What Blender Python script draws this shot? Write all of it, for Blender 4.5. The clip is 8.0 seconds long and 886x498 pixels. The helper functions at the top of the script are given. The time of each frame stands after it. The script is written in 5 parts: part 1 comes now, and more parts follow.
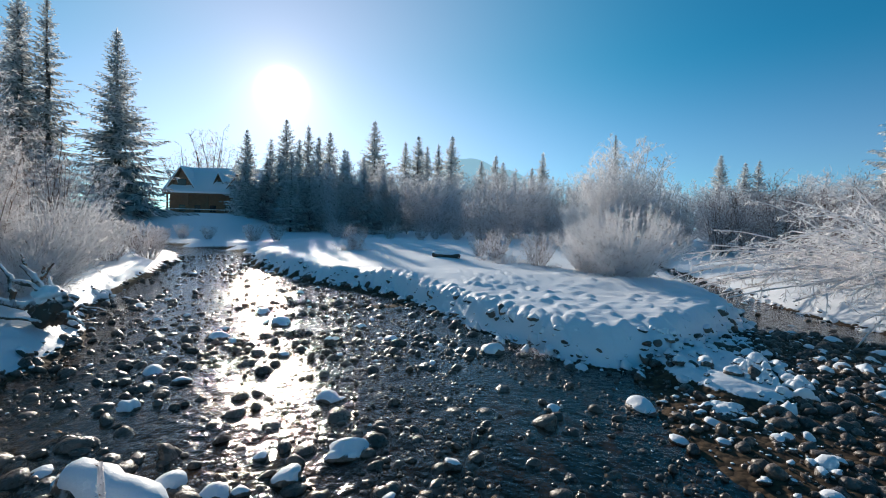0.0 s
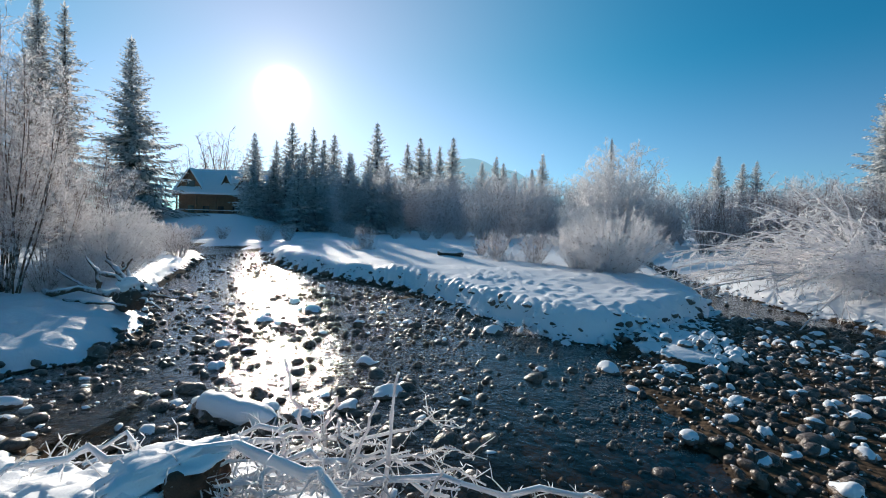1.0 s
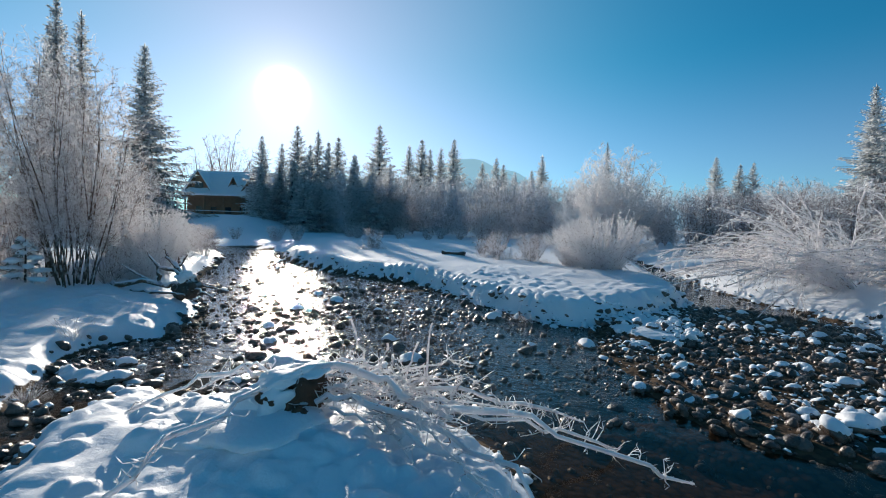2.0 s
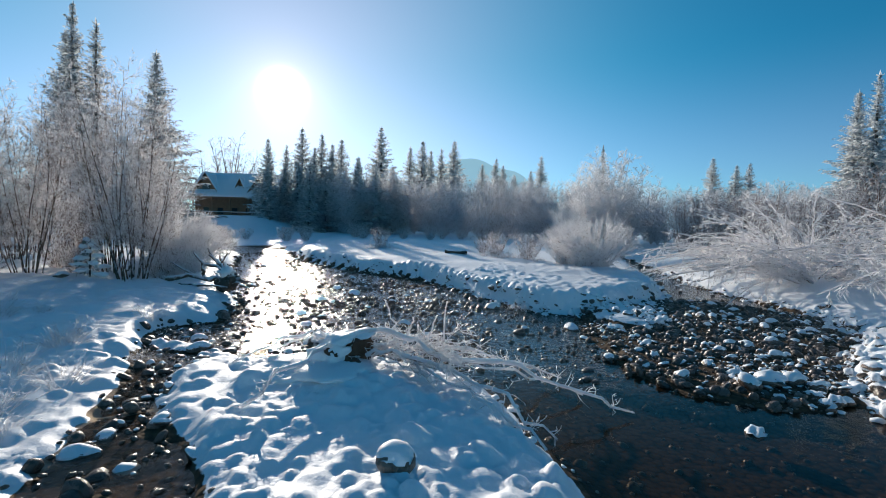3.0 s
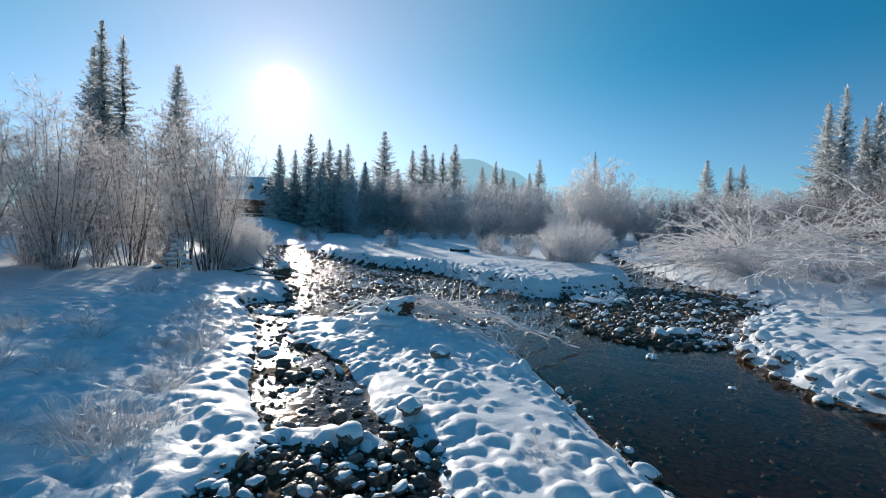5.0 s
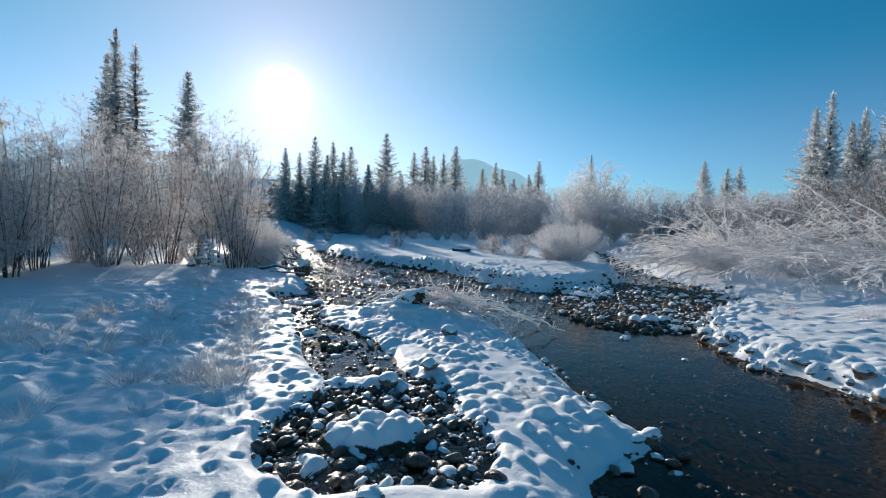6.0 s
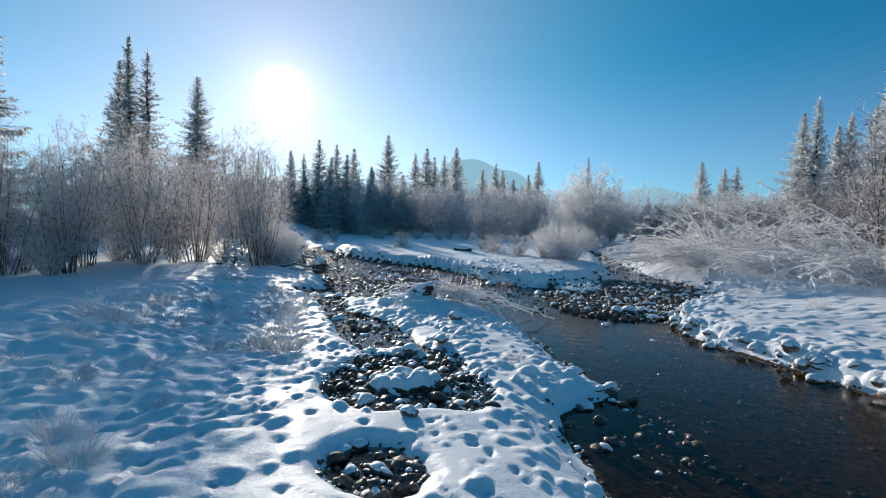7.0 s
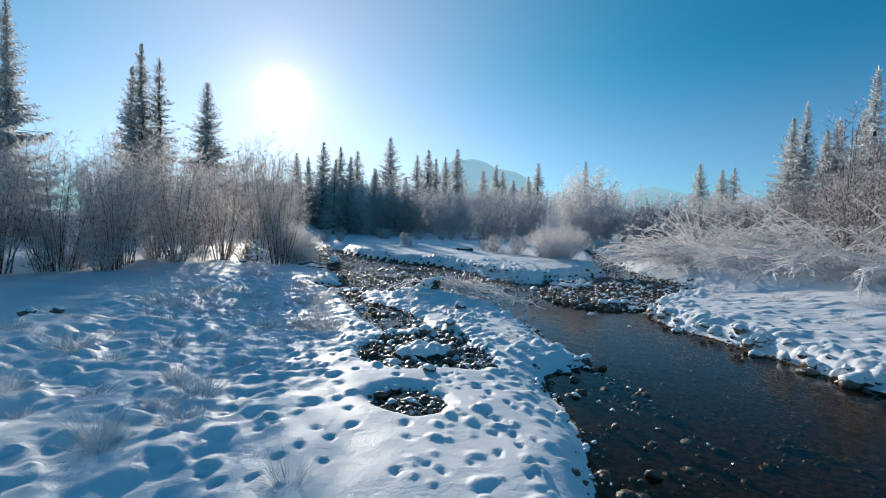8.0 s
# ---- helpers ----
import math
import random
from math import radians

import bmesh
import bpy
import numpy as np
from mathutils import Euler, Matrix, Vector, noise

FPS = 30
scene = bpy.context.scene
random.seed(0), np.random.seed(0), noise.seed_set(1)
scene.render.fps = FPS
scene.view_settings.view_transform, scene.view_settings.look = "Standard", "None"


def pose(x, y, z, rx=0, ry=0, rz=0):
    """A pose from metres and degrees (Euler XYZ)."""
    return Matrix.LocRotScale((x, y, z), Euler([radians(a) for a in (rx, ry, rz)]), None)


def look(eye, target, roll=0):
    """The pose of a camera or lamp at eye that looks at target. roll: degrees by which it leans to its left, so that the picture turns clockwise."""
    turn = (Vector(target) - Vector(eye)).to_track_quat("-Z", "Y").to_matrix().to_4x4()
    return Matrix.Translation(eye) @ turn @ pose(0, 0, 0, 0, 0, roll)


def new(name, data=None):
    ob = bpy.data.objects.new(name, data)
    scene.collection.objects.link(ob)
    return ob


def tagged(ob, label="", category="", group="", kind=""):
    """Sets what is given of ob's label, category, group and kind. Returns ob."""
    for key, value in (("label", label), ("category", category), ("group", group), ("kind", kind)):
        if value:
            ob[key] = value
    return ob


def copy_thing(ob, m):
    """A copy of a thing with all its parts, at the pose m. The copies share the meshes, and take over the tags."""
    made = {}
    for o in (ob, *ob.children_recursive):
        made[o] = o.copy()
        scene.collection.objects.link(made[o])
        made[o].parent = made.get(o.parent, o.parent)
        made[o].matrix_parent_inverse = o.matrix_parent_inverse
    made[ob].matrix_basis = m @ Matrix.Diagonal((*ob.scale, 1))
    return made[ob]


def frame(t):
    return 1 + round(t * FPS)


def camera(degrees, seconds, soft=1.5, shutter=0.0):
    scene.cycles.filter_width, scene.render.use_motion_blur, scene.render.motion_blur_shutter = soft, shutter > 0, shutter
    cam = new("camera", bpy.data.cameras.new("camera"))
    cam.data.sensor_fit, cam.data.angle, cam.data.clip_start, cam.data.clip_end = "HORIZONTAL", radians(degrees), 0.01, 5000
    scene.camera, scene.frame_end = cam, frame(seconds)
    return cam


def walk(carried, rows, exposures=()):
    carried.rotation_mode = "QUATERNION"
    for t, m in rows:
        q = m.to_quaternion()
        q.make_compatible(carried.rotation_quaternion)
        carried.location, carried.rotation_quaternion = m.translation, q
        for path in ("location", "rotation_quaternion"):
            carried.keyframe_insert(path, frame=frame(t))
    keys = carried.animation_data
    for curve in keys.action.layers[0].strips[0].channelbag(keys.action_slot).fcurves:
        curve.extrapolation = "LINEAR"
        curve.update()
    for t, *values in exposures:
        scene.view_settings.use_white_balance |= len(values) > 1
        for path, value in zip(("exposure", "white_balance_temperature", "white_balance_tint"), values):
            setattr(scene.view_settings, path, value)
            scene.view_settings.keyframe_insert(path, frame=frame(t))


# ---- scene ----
cam = camera(89.8, 8.0, soft=1.0)
METRES, EYE, TILT, LEAN, TURN = 15.069, 2.2, 0.0, 0.0, 0.0
ROWS = [
    (0.0, 0.0, 0.0, 0.0, 0.09, -2.66, -1.83),
    (0.5, -0.0067, -0.0585, 0.0009, 0.13, -2.68, -1.81),
    (1.0, -0.0135, -0.1188, 0.0021, 0.15, -2.68, -1.82),
    (1.5, -0.0199, -0.1793, 0.0027, 0.18, -2.64, -1.85),
    (3.0, -0.0387, -0.3628, 0.007, 0.16, -2.67, -1.8),
    (3.5, -0.0451, -0.4247, 0.008, 0.13, -2.65, -1.76),
    (4.0, -0.0509, -0.487, 0.0094, 0.15, -2.67, -1.75),
    (4.5, -0.0572, -0.5496, 0.0107, 0.14, -2.68, -1.77),
    (6.0, -0.0748, -0.7379, 0.0153, 0.17, -2.64, -1.68),
    (6.5, -0.0809, -0.8014, 0.0172, 0.19, -2.64, -1.66),
    (7.0, -0.0869, -0.8657, 0.019, 0.2, -2.64, -1.65),
    (7.5, -0.0929, -0.9302, 0.0207, 0.23, -2.62, -1.63),
    (8.0, -0.0991, -0.9948, 0.0222, 0.27, -2.62, -1.66),
]
walk(cam, [(t, pose(0, 0, EYE, TILT, LEAN, TURN) @ pose(METRES * x, METRES * y, METRES * z, 90 + pitch, roll, yaw)) for t, x, y, z, yaw, pitch, roll in ROWS],
     exposures=((0.0, 0.19, 6800, 10), (8.0, 0.19, 6800, 10)))

SUN_DIR = Vector((-0.333, 0.906, 0.262)).normalized()

# ---------------------------------------------------------------- light
world = bpy.data.worlds.new("winter_sky")
scene.world = world
world.use_nodes = True
wn, wl = world.node_tree.nodes, world.node_tree.links
wn.clear()
sky = wn.new("ShaderNodeTexSky")
sky.sky_type, sky.sun_disc = "NISHITA", False
sky.sun_elevation, sky.sun_rotation = math.asin(SUN_DIR.z), math.atan2(SUN_DIR.x, SUN_DIR.y)
sky.air_density, sky.dust_density, sky.ozone_density = 1.0, 0.15, 4.0
sky_bg = wn.new("ShaderNodeBackground")
sky_bg.inputs[1].default_value = 0.085
deep = wn.new("ShaderNodeMix")
deep.data_type, deep.blend_type = "RGBA", "MULTIPLY"
deep.inputs[0].default_value = 1.0
deep.inputs[7].default_value = (0.14, 0.98, 1.12, 1)
wl.new(sky.outputs[0], deep.inputs[6])
wl.new(deep.outputs[2], sky_bg.inputs[0])
# the bright aureole that frosty air makes round the low sun
coord = wn.new("ShaderNodeTexCoord")
dot = wn.new("ShaderNodeVectorMath")
dot.operation = "DOT_PRODUCT"
dot.inputs[1].default_value = SUN_DIR
wl.new(coord.outputs["Generated"], dot.inputs[0])


def glow(power, gain, tint):
    """One lobe of light round the sun."""
    clampn = wn.new("ShaderNodeMath")
    clampn.operation = "MAXIMUM"
    clampn.inputs[1].default_value = 0.0
    wl.new(dot.outputs["Value"], clampn.inputs[0])
    p = wn.new("ShaderNodeMath")
    p.operation = "POWER"
    p.inputs[1].default_value = power
    wl.new(clampn.outputs[0], p.inputs[0])
    g = wn.new("ShaderNodeMath")
    g.operation = "MULTIPLY"
    g.inputs[1].default_value = gain
    wl.new(p.outputs[0], g.inputs[0])
    b = wn.new("ShaderNodeBackground")
    b.inputs[0].default_value = (*tint, 1)
    wl.new(g.outputs[0], b.inputs[1])
    return b.outputs[0]


def plus(a, b):
    k = wn.new("ShaderNodeAddShader")
    wl.new(a, k.inputs[0])
    wl.new(b, k.inputs[1])
    return k.outputs[0]


lit_sky = sky_bg.outputs[0]
for power, gain, tint in ((4200, 30.0, (1.0, 0.94, 0.90)), (300, 0.30, (1.0, 0.65, 0.6)), (60, 0.12, (1.0, 0.2, 0.4)), (10.5, 0.34, (1.0, 0.02, 0.05)), (6, 0.22, (0.02, 1.0, 0.93))):
    lit_sky = plus(lit_sky, glow(power, gain, tint))
# pale frost haze low over the horizon
split = wn.new("ShaderNodeSeparateXYZ")
wl.new(coord.outputs["Generated"], split.inputs[0])
low = wn.new("ShaderNodeMapRange")
low.interpolation_type = "SMOOTHSTEP"
for slot, number in enumerate((0.36, -0.02, 0.0, 0.18)):
    low.inputs[slot + 1].default_value = number
wl.new(split.outputs[2], low.inputs[0])
haze_bg = wn.new("ShaderNodeBackground")
haze_bg.inputs[0].default_value = (1.2, 0.45, 1.0, 1)
toward = wn.new("ShaderNodeMath")
toward.operation = "MULTIPLY_ADD"
toward.inputs[1].default_value, toward.inputs[2].default_value = 0.5, 0.5
wl.new(dot.outputs["Value"], toward.inputs[0])
nearer = wn.new("ShaderNodeMath")
nearer.operation = "POWER"
nearer.inputs[1].default_value = 12.0
wl.new(toward.outputs[0], nearer.inputs[0])
amount = wn.new("ShaderNodeMath")
amount.operation = "MULTIPLY_ADD"
amount.inputs[1].default_value, amount.inputs[2].default_value = 1.5, 0.75
wl.new(nearer.outputs[0], amount.inputs[0])
haze_amount = wn.new("ShaderNodeMath")
haze_amount.operation = "MULTIPLY"
wl.new(low.outputs[0], haze_amount.inputs[0])
wl.new(amount.outputs[0], haze_amount.inputs[1])
wl.new(haze_amount.outputs[0], haze_bg.inputs[1])
wout = wn.new("ShaderNodeOutputWorld")
wl.new(plus(lit_sky, haze_bg.outputs[0]), wout.inputs[0])

sun = new("sun", bpy.data.lights.new("sun", "SUN"))
sun.data.energy, sun.data.angle, sun.data.color = 4.2, radians(0.6), (1.0, 0.93, 0.84)
sun.matrix_world = look(SUN_DIR * 60, (0, 0, 0))
scene.view_settings.exposure = 0.0


# ---------------------------------------------------------------- materials
class Mat:
    """A node material with short ways to wire it."""

    def __init__(self, name):
        self.m = bpy.data.materials.new(name)
        self.m.use_nodes = True
        self.n, self.l = self.m.node_tree.nodes, self.m.node_tree.links
        self.n.clear()
        self.geo = self.n.new("ShaderNodeNewGeometry")

    def put(self, node, slot, value):
        if isinstance(value, bpy.types.NodeSocket):
            self.l.new(value, node.inputs[slot])
        else:
            node.inputs[slot].default_value = value

    def noise(self, scale, detail=4, rough=0.55, vec=None):
        k = self.n.new("ShaderNodeTexNoise")
        k.inputs["Scale"].default_value, k.inputs["Detail"].default_value = scale, detail
        k.inputs["Roughness"].default_value = rough
        self.l.new(vec or self.geo.outputs["Position"], k.inputs["Vector"])
        return k.outputs["Fac"]

    def math(self, op, a, b=0.0):
        k = self.n.new("ShaderNodeMath")
        k.operation = op
        self.put(k, 0, a)
        self.put(k, 1, b)
        return k.outputs[0]

    def ramp(self, v, lo, hi, a=0.0, b=1.0):
        k = self.n.new("ShaderNodeMapRange")
        k.interpolation_type = "SMOOTHSTEP"
        for s, x in enumerate((v, lo, hi, a, b)):
            self.put(k, s, x)
        return k.outputs[0]

    def mix(self, f, a, b):
        k = self.n.new("ShaderNodeMix")
        k.data_type = "RGBA"
        self.put(k, 0, f)
        self.put(k, 6, a)
        self.put(k, 7, b)
        return k.outputs[2]

    def axis(self, out, i):
        k = self.n.new("ShaderNodeSeparateXYZ")
        self.l.new(self.geo.outputs[out], k.inputs[0])
        return k.outputs[i]

    def attr(self, name):
        k = self.n.new("ShaderNodeAttribute")
        k.attribute_name = name
        return k.outputs["Fac"]

    def bump(self, h, strength, dist, normal=None):
        k = self.n.new("ShaderNodeBump")
        self.put(k, "Strength", strength)
        self.put(k, "Distance", dist)
        self.l.new(h, k.inputs["Height"])
        if normal:
            self.l.new(normal, k.inputs["Normal"])
        return k.outputs[0]

    def bsdf(self, color, rough, normal=None, **more):
        k = self.n.new("ShaderNodeBsdfPrincipled")
        self.put(k, "Base Color", color)
        self.put(k, "Roughness", rough)
        if normal:
            self.l.new(normal, k.inputs["Normal"])
        for s, v in more.items():
            self.put(k, s.replace("_", " "), v)
        return k.outputs[0]

    def shader(self, kind, color, **more):
        k = self.n.new(kind)
        self.put(k, "Color", color)
        for s, v in more.items():
            self.put(k, s, v)
        return k.outputs[0]

    def blend(self, f, a, b):
        k = self.n.new("ShaderNodeMixShader")
        self.put(k, 0, f)
        self.l.new(a, k.inputs[1])
        self.l.new(b, k.inputs[2])
        return k.outputs[0]

    def done(self, shader):
        k = self.n.new("ShaderNodeOutputMaterial")
        self.l.new(shader, k.inputs[0])
        return self.m


def rgb(r, g, b):
    return (r, g, b, 1)


def snow_shader(M):
    grain = M.noise(60, 3)
    lump = M.noise(7, 4)
    n = M.bump(grain, 0.25, 0.01, M.bump(M.noise(22, 3), 0.45, 0.012, M.bump(lump, 0.35, 0.035)))
    c = M.mix(M.noise(1.3, 3), rgb(0.80, 0.83, 0.87), rgb(0.88, 0.89, 0.90))
    return M.bsdf(c, 0.55, n, Subsurface_Weight=0.0, Specular_IOR_Level=0.3)


def make_ground():
    M = Mat("snowy_ground")
    snow = snow_shader(M)
    peb = M.n.new("ShaderNodeTexVoronoi")
    peb.inputs["Scale"].default_value = 11
    M.l.new(M.geo.outputs["Position"], peb.inputs["Vector"])
    tone = M.mix(M.noise(5, 5), rgb(0.045, 0.03, 0.02), rgb(0.15, 0.098, 0.06))
    tone = M.mix(M.ramp(peb.outputs["Distance"], 0.4, 0.8), tone, rgb(0.05, 0.035, 0.025))
    bed = M.bsdf(tone, 0.85, M.bump(peb.outputs["Distance"], 0.6, -0.03), Specular_IOR_Level=0.08)
    f = M.math("ADD", M.attr("snow"), M.math("MULTIPLY", M.math("SUBTRACT", M.noise(9, 5), 0.5), 0.9))
    return M.done(M.blend(M.ramp(f, 0.42, 0.58), bed, snow))


def make_snow():
    M = Mat("fresh_snow")
    return M.done(snow_shader(M))


def make_stone():
    M = Mat("river_stone")
    rnd = M.geo.outputs["Random Per Island"]
    a = M.mix(rnd, rgb(0.055, 0.044, 0.040), rgb(0.19, 0.14, 0.112))
    a = M.mix(M.ramp(M.noise(9, 6), 0.4, 0.7), a, rgb(0.09, 0.06, 0.04))
    rock = M.bsdf(a, M.ramp(M.noise(14, 3), 0.3, 0.7, 0.18, 0.5), M.bump(M.noise(35, 5), 0.8, 0.018))
    up = M.axis("Normal", 2)
    f = M.math("ADD", M.math("ADD", up, M.math("MULTIPLY", M.math("SUBTRACT", M.noise(18, 6, 0.7), 0.5), 1.0)), M.attr("snow"))
    return M.done(M.blend(M.ramp(f, 0.93, 1.07), rock, snow_shader(M)))


def make_water():
    M = Mat("stream_water")
    pos = M.geo.outputs["Position"]
    y = M.axis("Position", 1)
    riffle = M.math("MULTIPLY", M.ramp(y, 0.5, 5.0), M.ramp(y, 30.0, 20.0))
    tongue = M.math("ADD", M.axis("Position", 0), M.math("MULTIPLY", y, 0.45))  # the fast water keeps to the middle
    riffle = M.math("MULTIPLY", riffle, M.ramp(tongue, -2.3, -0.6, 0.3, 1.0))
    small = M.noise(11, 3, 0.6)
    big = M.noise(3.0, 3, 0.5)
    calm = M.math("ADD", M.ramp(M.axis("Position", 0), 0.4, -0.8, 0.0, 0.11), 0.04)
    amp = M.math("ADD", M.math("MULTIPLY", riffle, 0.25), calm)
    n = M.bump(small, amp, 0.05, M.bump(big, amp, 0.16))
    facing = M.n.new("ShaderNodeLayerWeight")
    facing.inputs["Blend"].default_value = 0.5
    M.l.new(n, facing.inputs["Normal"])
    shine = M.math("MULTIPLY", M.math("ADD", M.math("MULTIPLY", M.math("POWER", facing.outputs["Facing"], 5.0), 0.98), 0.02), M.ramp(amp, 0.05, 0.26, 0.56, 1.05))
    deep = M.shader("ShaderNodeBsdfTransparent", rgb(0.52, 0.46, 0.39))
    gloss = M.shader("ShaderNodeBsdfGlossy", rgb(1, 1, 1), Roughness=M.ramp(amp, 0.05, 0.2, 0.03, 0.1), Normal=n)
    return M.done(M.blend(shine, deep, gloss))


def make_twig(name, dark, frost, cover):
    """Bark with hoar frost: light passes on through the frost crystals."""
    M = Mat(name)
    up = M.axis("Normal", 2)
    f = M.math("ADD", M.noise(6, 4), M.math("MULTIPLY", up, 0.18))
    f = M.ramp(f, 0.62 - cover * 0.5, 0.82 - cover * 0.5)
    bark = M.bsdf(M.mix(M.noise(20, 4), dark, tuple(min(1, v * 1.8) for v in dark)), 0.85)
    white = M.blend(0.6, M.shader("ShaderNodeBsdfDiffuse", frost), M.shader("ShaderNodeBsdfTranslucent", frost))
    return M.done(M.blend(f, bark, white))


def make_needles(name, least, most):
    """Needles under frost and snow dust, on far trees painted haze too; least and most say how much of them it covers.
    """
    M = Mat(name)
    c = M.mix(M.noise(0.8, 4), rgb(0.025, 0.04, 0.027), rgb(0.06, 0.08, 0.055))
    green = M.blend(0.2, M.bsdf(c, 0.7), M.shader("ShaderNodeBsdfTranslucent", c))
    white = M.blend(0.7, M.shader("ShaderNodeBsdfDiffuse", rgb(0.82, 0.84, 0.86)), M.shader("ShaderNodeBsdfTranslucent", rgb(0.85, 0.86, 0.86)))
    f = M.math("ADD", M.geo.outputs["Random Per Island"], M.math("SUBTRACT", M.noise(1.5, 4), 0.5))
    return M.done(M.blend(M.ramp(f, 0.0, 0.7, least, most), green, white))


def make_plain(name, a, b, scale, rough, relief=0.3):
    M = Mat(name)
    c = M.mix(M.noise(scale, 5), a, b)
    return M.done(M.bsdf(c, rough, M.bump(M.noise(scale * 6, 4), relief, 0.02)))


# Air haze is put into the colour, which mostly glows by itself.
def make_painted_haze(name, a, b):
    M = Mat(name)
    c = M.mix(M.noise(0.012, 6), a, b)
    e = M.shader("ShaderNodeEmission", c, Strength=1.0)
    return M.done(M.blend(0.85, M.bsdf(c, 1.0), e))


GROUND, SNOW, STONE, WATER = make_ground(), make_snow(), make_stone(), make_water()
FROST = make_twig("frosted_twigs", rgb(0.13, 0.08, 0.055), rgb(0.89, 0.85, 0.85), 0.60)
RIME = make_twig("thick_rime", rgb(0.13, 0.08, 0.055), rgb(0.9, 0.88, 0.88), 0.85)
BOUGH = make_twig("frosted_bough", rgb(0.10, 0.06, 0.04), rgb(0.9, 0.88, 0.89), 0.92)
STEM = make_twig("frosted_stems", rgb(0.10, 0.06, 0.04), rgb(0.75, 0.76, 0.8), 0.32)
BARK = make_twig("bark", rgb(0.06, 0.045, 0.035), rgb(0.7, 0.72, 0.76), 0.12)
# frost on far bushes, its cover raised to paint in haze as well
FAR_TWIG = make_twig("far_frost_haze_twigs", rgb(0.10, 0.065, 0.05), rgb(0.86, 0.85, 0.87), 0.66)
DIM_TWIG = make_twig("half_frosted_twigs", rgb(0.10, 0.062, 0.05), rgb(0.84, 0.82, 0.84), 0.46)
GRASS = make_twig("frosted_grass", rgb(0.24, 0.17, 0.10), rgb(0.82, 0.80, 0.81), 0.78)
NEEDLE = make_needles("spruce_needles", 0.22, 0.82)
# whiter than frost alone: the paleness of haze is put into the needles
FAR_NEEDLE = make_needles("distant_frost_haze_needles", 0.42, 0.95)
HOAR = make_needles("hoar_frosted_needles", 0.5, 1.0)
ROTTEN = make_plain("rotten_wood", rgb(0.06, 0.028, 0.016), rgb(0.17, 0.078, 0.045), 9.0, 0.85, 0.8)
TIMBER = make_plain("dark_timber", rgb(0.17, 0.09, 0.05), rgb(0.36, 0.19, 0.11), 3.0, 0.7)
# pale blue of the ridges is painted haze, given off as light
MOUNTAIN = make_painted_haze("far_mountain_painted_haze", rgb(0.25, 0.48, 0.63), rgb(0.28, 0.52, 0.67))
GLASS = make_plain("window_glass", rgb(0.03, 0.035, 0.04), rgb(0.05, 0.055, 0.06), 2.0, 0.08, 0.0)


# ---------------------------------------------------------------- mesh helpers
def mesh_data(name, verts, faces, material, smooth=True):
    me = bpy.data.meshes.new(name)
    me.from_pydata(np.asarray(verts).tolist() if not isinstance(verts, list) else verts, [], faces if isinstance(faces, list) else faces.tolist())
    me.materials.append(material)
    if smooth:
        me.polygons.foreach_set("use_smooth", np.ones(len(me.polygons), bool))
    me.update()
    return me


def child(name, me, parent, label=""):
    ob = new(name, me)
    ob.parent = parent
    if label:
        ob["label"] = label
    return ob


def part(name, bm, material, parent, label=""):
    me = bpy.data.meshes.new(name)
    bm.to_mesh(me)
    bm.free()
    me.materials.append(material)
    return child(name, me, parent, label)


class Tubes:
    """Gathers tapered tubes and blades into one mesh."""

    def __init__(self):
        self.v, self.f, self.q = [], [], []
        self.count = 0

    def tube(self, pts, radii, sides=3):
        pts = np.asarray(pts, float)
        k = len(pts)
        d = np.gradient(pts, axis=0)
        d /= np.linalg.norm(d, axis=1)[:, None] + 1e-9
        ref = np.array((0.0, 0.0, 1.0)) if abs(d[0, 2]) < 0.8 else np.array((1.0, 0.0, 0.0))
        u = np.cross(d, ref)
        u /= np.linalg.norm(u, axis=1)[:, None] + 1e-9
        w = np.cross(d, u)
        a = np.arange(sides) * 2 * np.pi / sides
        ring = pts[:, None, :] + np.asarray(radii, float)[:, None, None] * (u[:, None, :] * np.cos(a)[None, :, None] + w[:, None, :] * np.sin(a)[None, :, None])
        base = self.count
        self.v.append(ring.reshape(-1, 3))
        for i in range(k - 1):
            for j in range(sides):
                a0, a1 = base + i * sides + j, base + i * sides + (j + 1) % sides
                self.f.append((a0, a1, a1 + sides, a0 + sides))
        self.count += k * sides

    def blade(self, a, b, half, bend):
        """A slim leaf-shaped quad from a to b."""
        a, b = np.asarray(a, float), np.asarray(b, float)
        m = (a + b) / 2 + bend
        self.v.append(np.array((a, m + half, b, m - half)))
        c = self.count
        self.f.append((c, c + 1, c + 2, c + 3))
        self.count += 4

    def slivers(self, a, b, half):
        """Many thin twigs at once, from a to b."""
        m = a + (b - a) * 0.45
        self.v.append(np.stack((a, m + half, b, m - half), 1).reshape(-1, 3))
        self.q.append(self.count + np.arange(len(a) * 4).reshape(-1, 4))
        self.count += len(a) * 4

    def mesh(self, name, material, smooth=True):
        faces = self.f + (np.concatenate(self.q).tolist() if self.q else [])
        return mesh_data(name, np.concatenate(self.v), faces, material, smooth)


def unit(v):
    return v / (np.linalg.norm(v) + 1e-9)


# ---------------------------------------------------------------- plan of the stream and its banks
def chaikin(p, times=1):
    p = np.asarray(p, float)
    for _ in range(times):
        q = np.roll(p, -1, axis=0)
        p = np.stack((0.75 * p + 0.25 * q, 0.25 * p + 0.75 * q), 1).reshape(-1, 2)
    return p


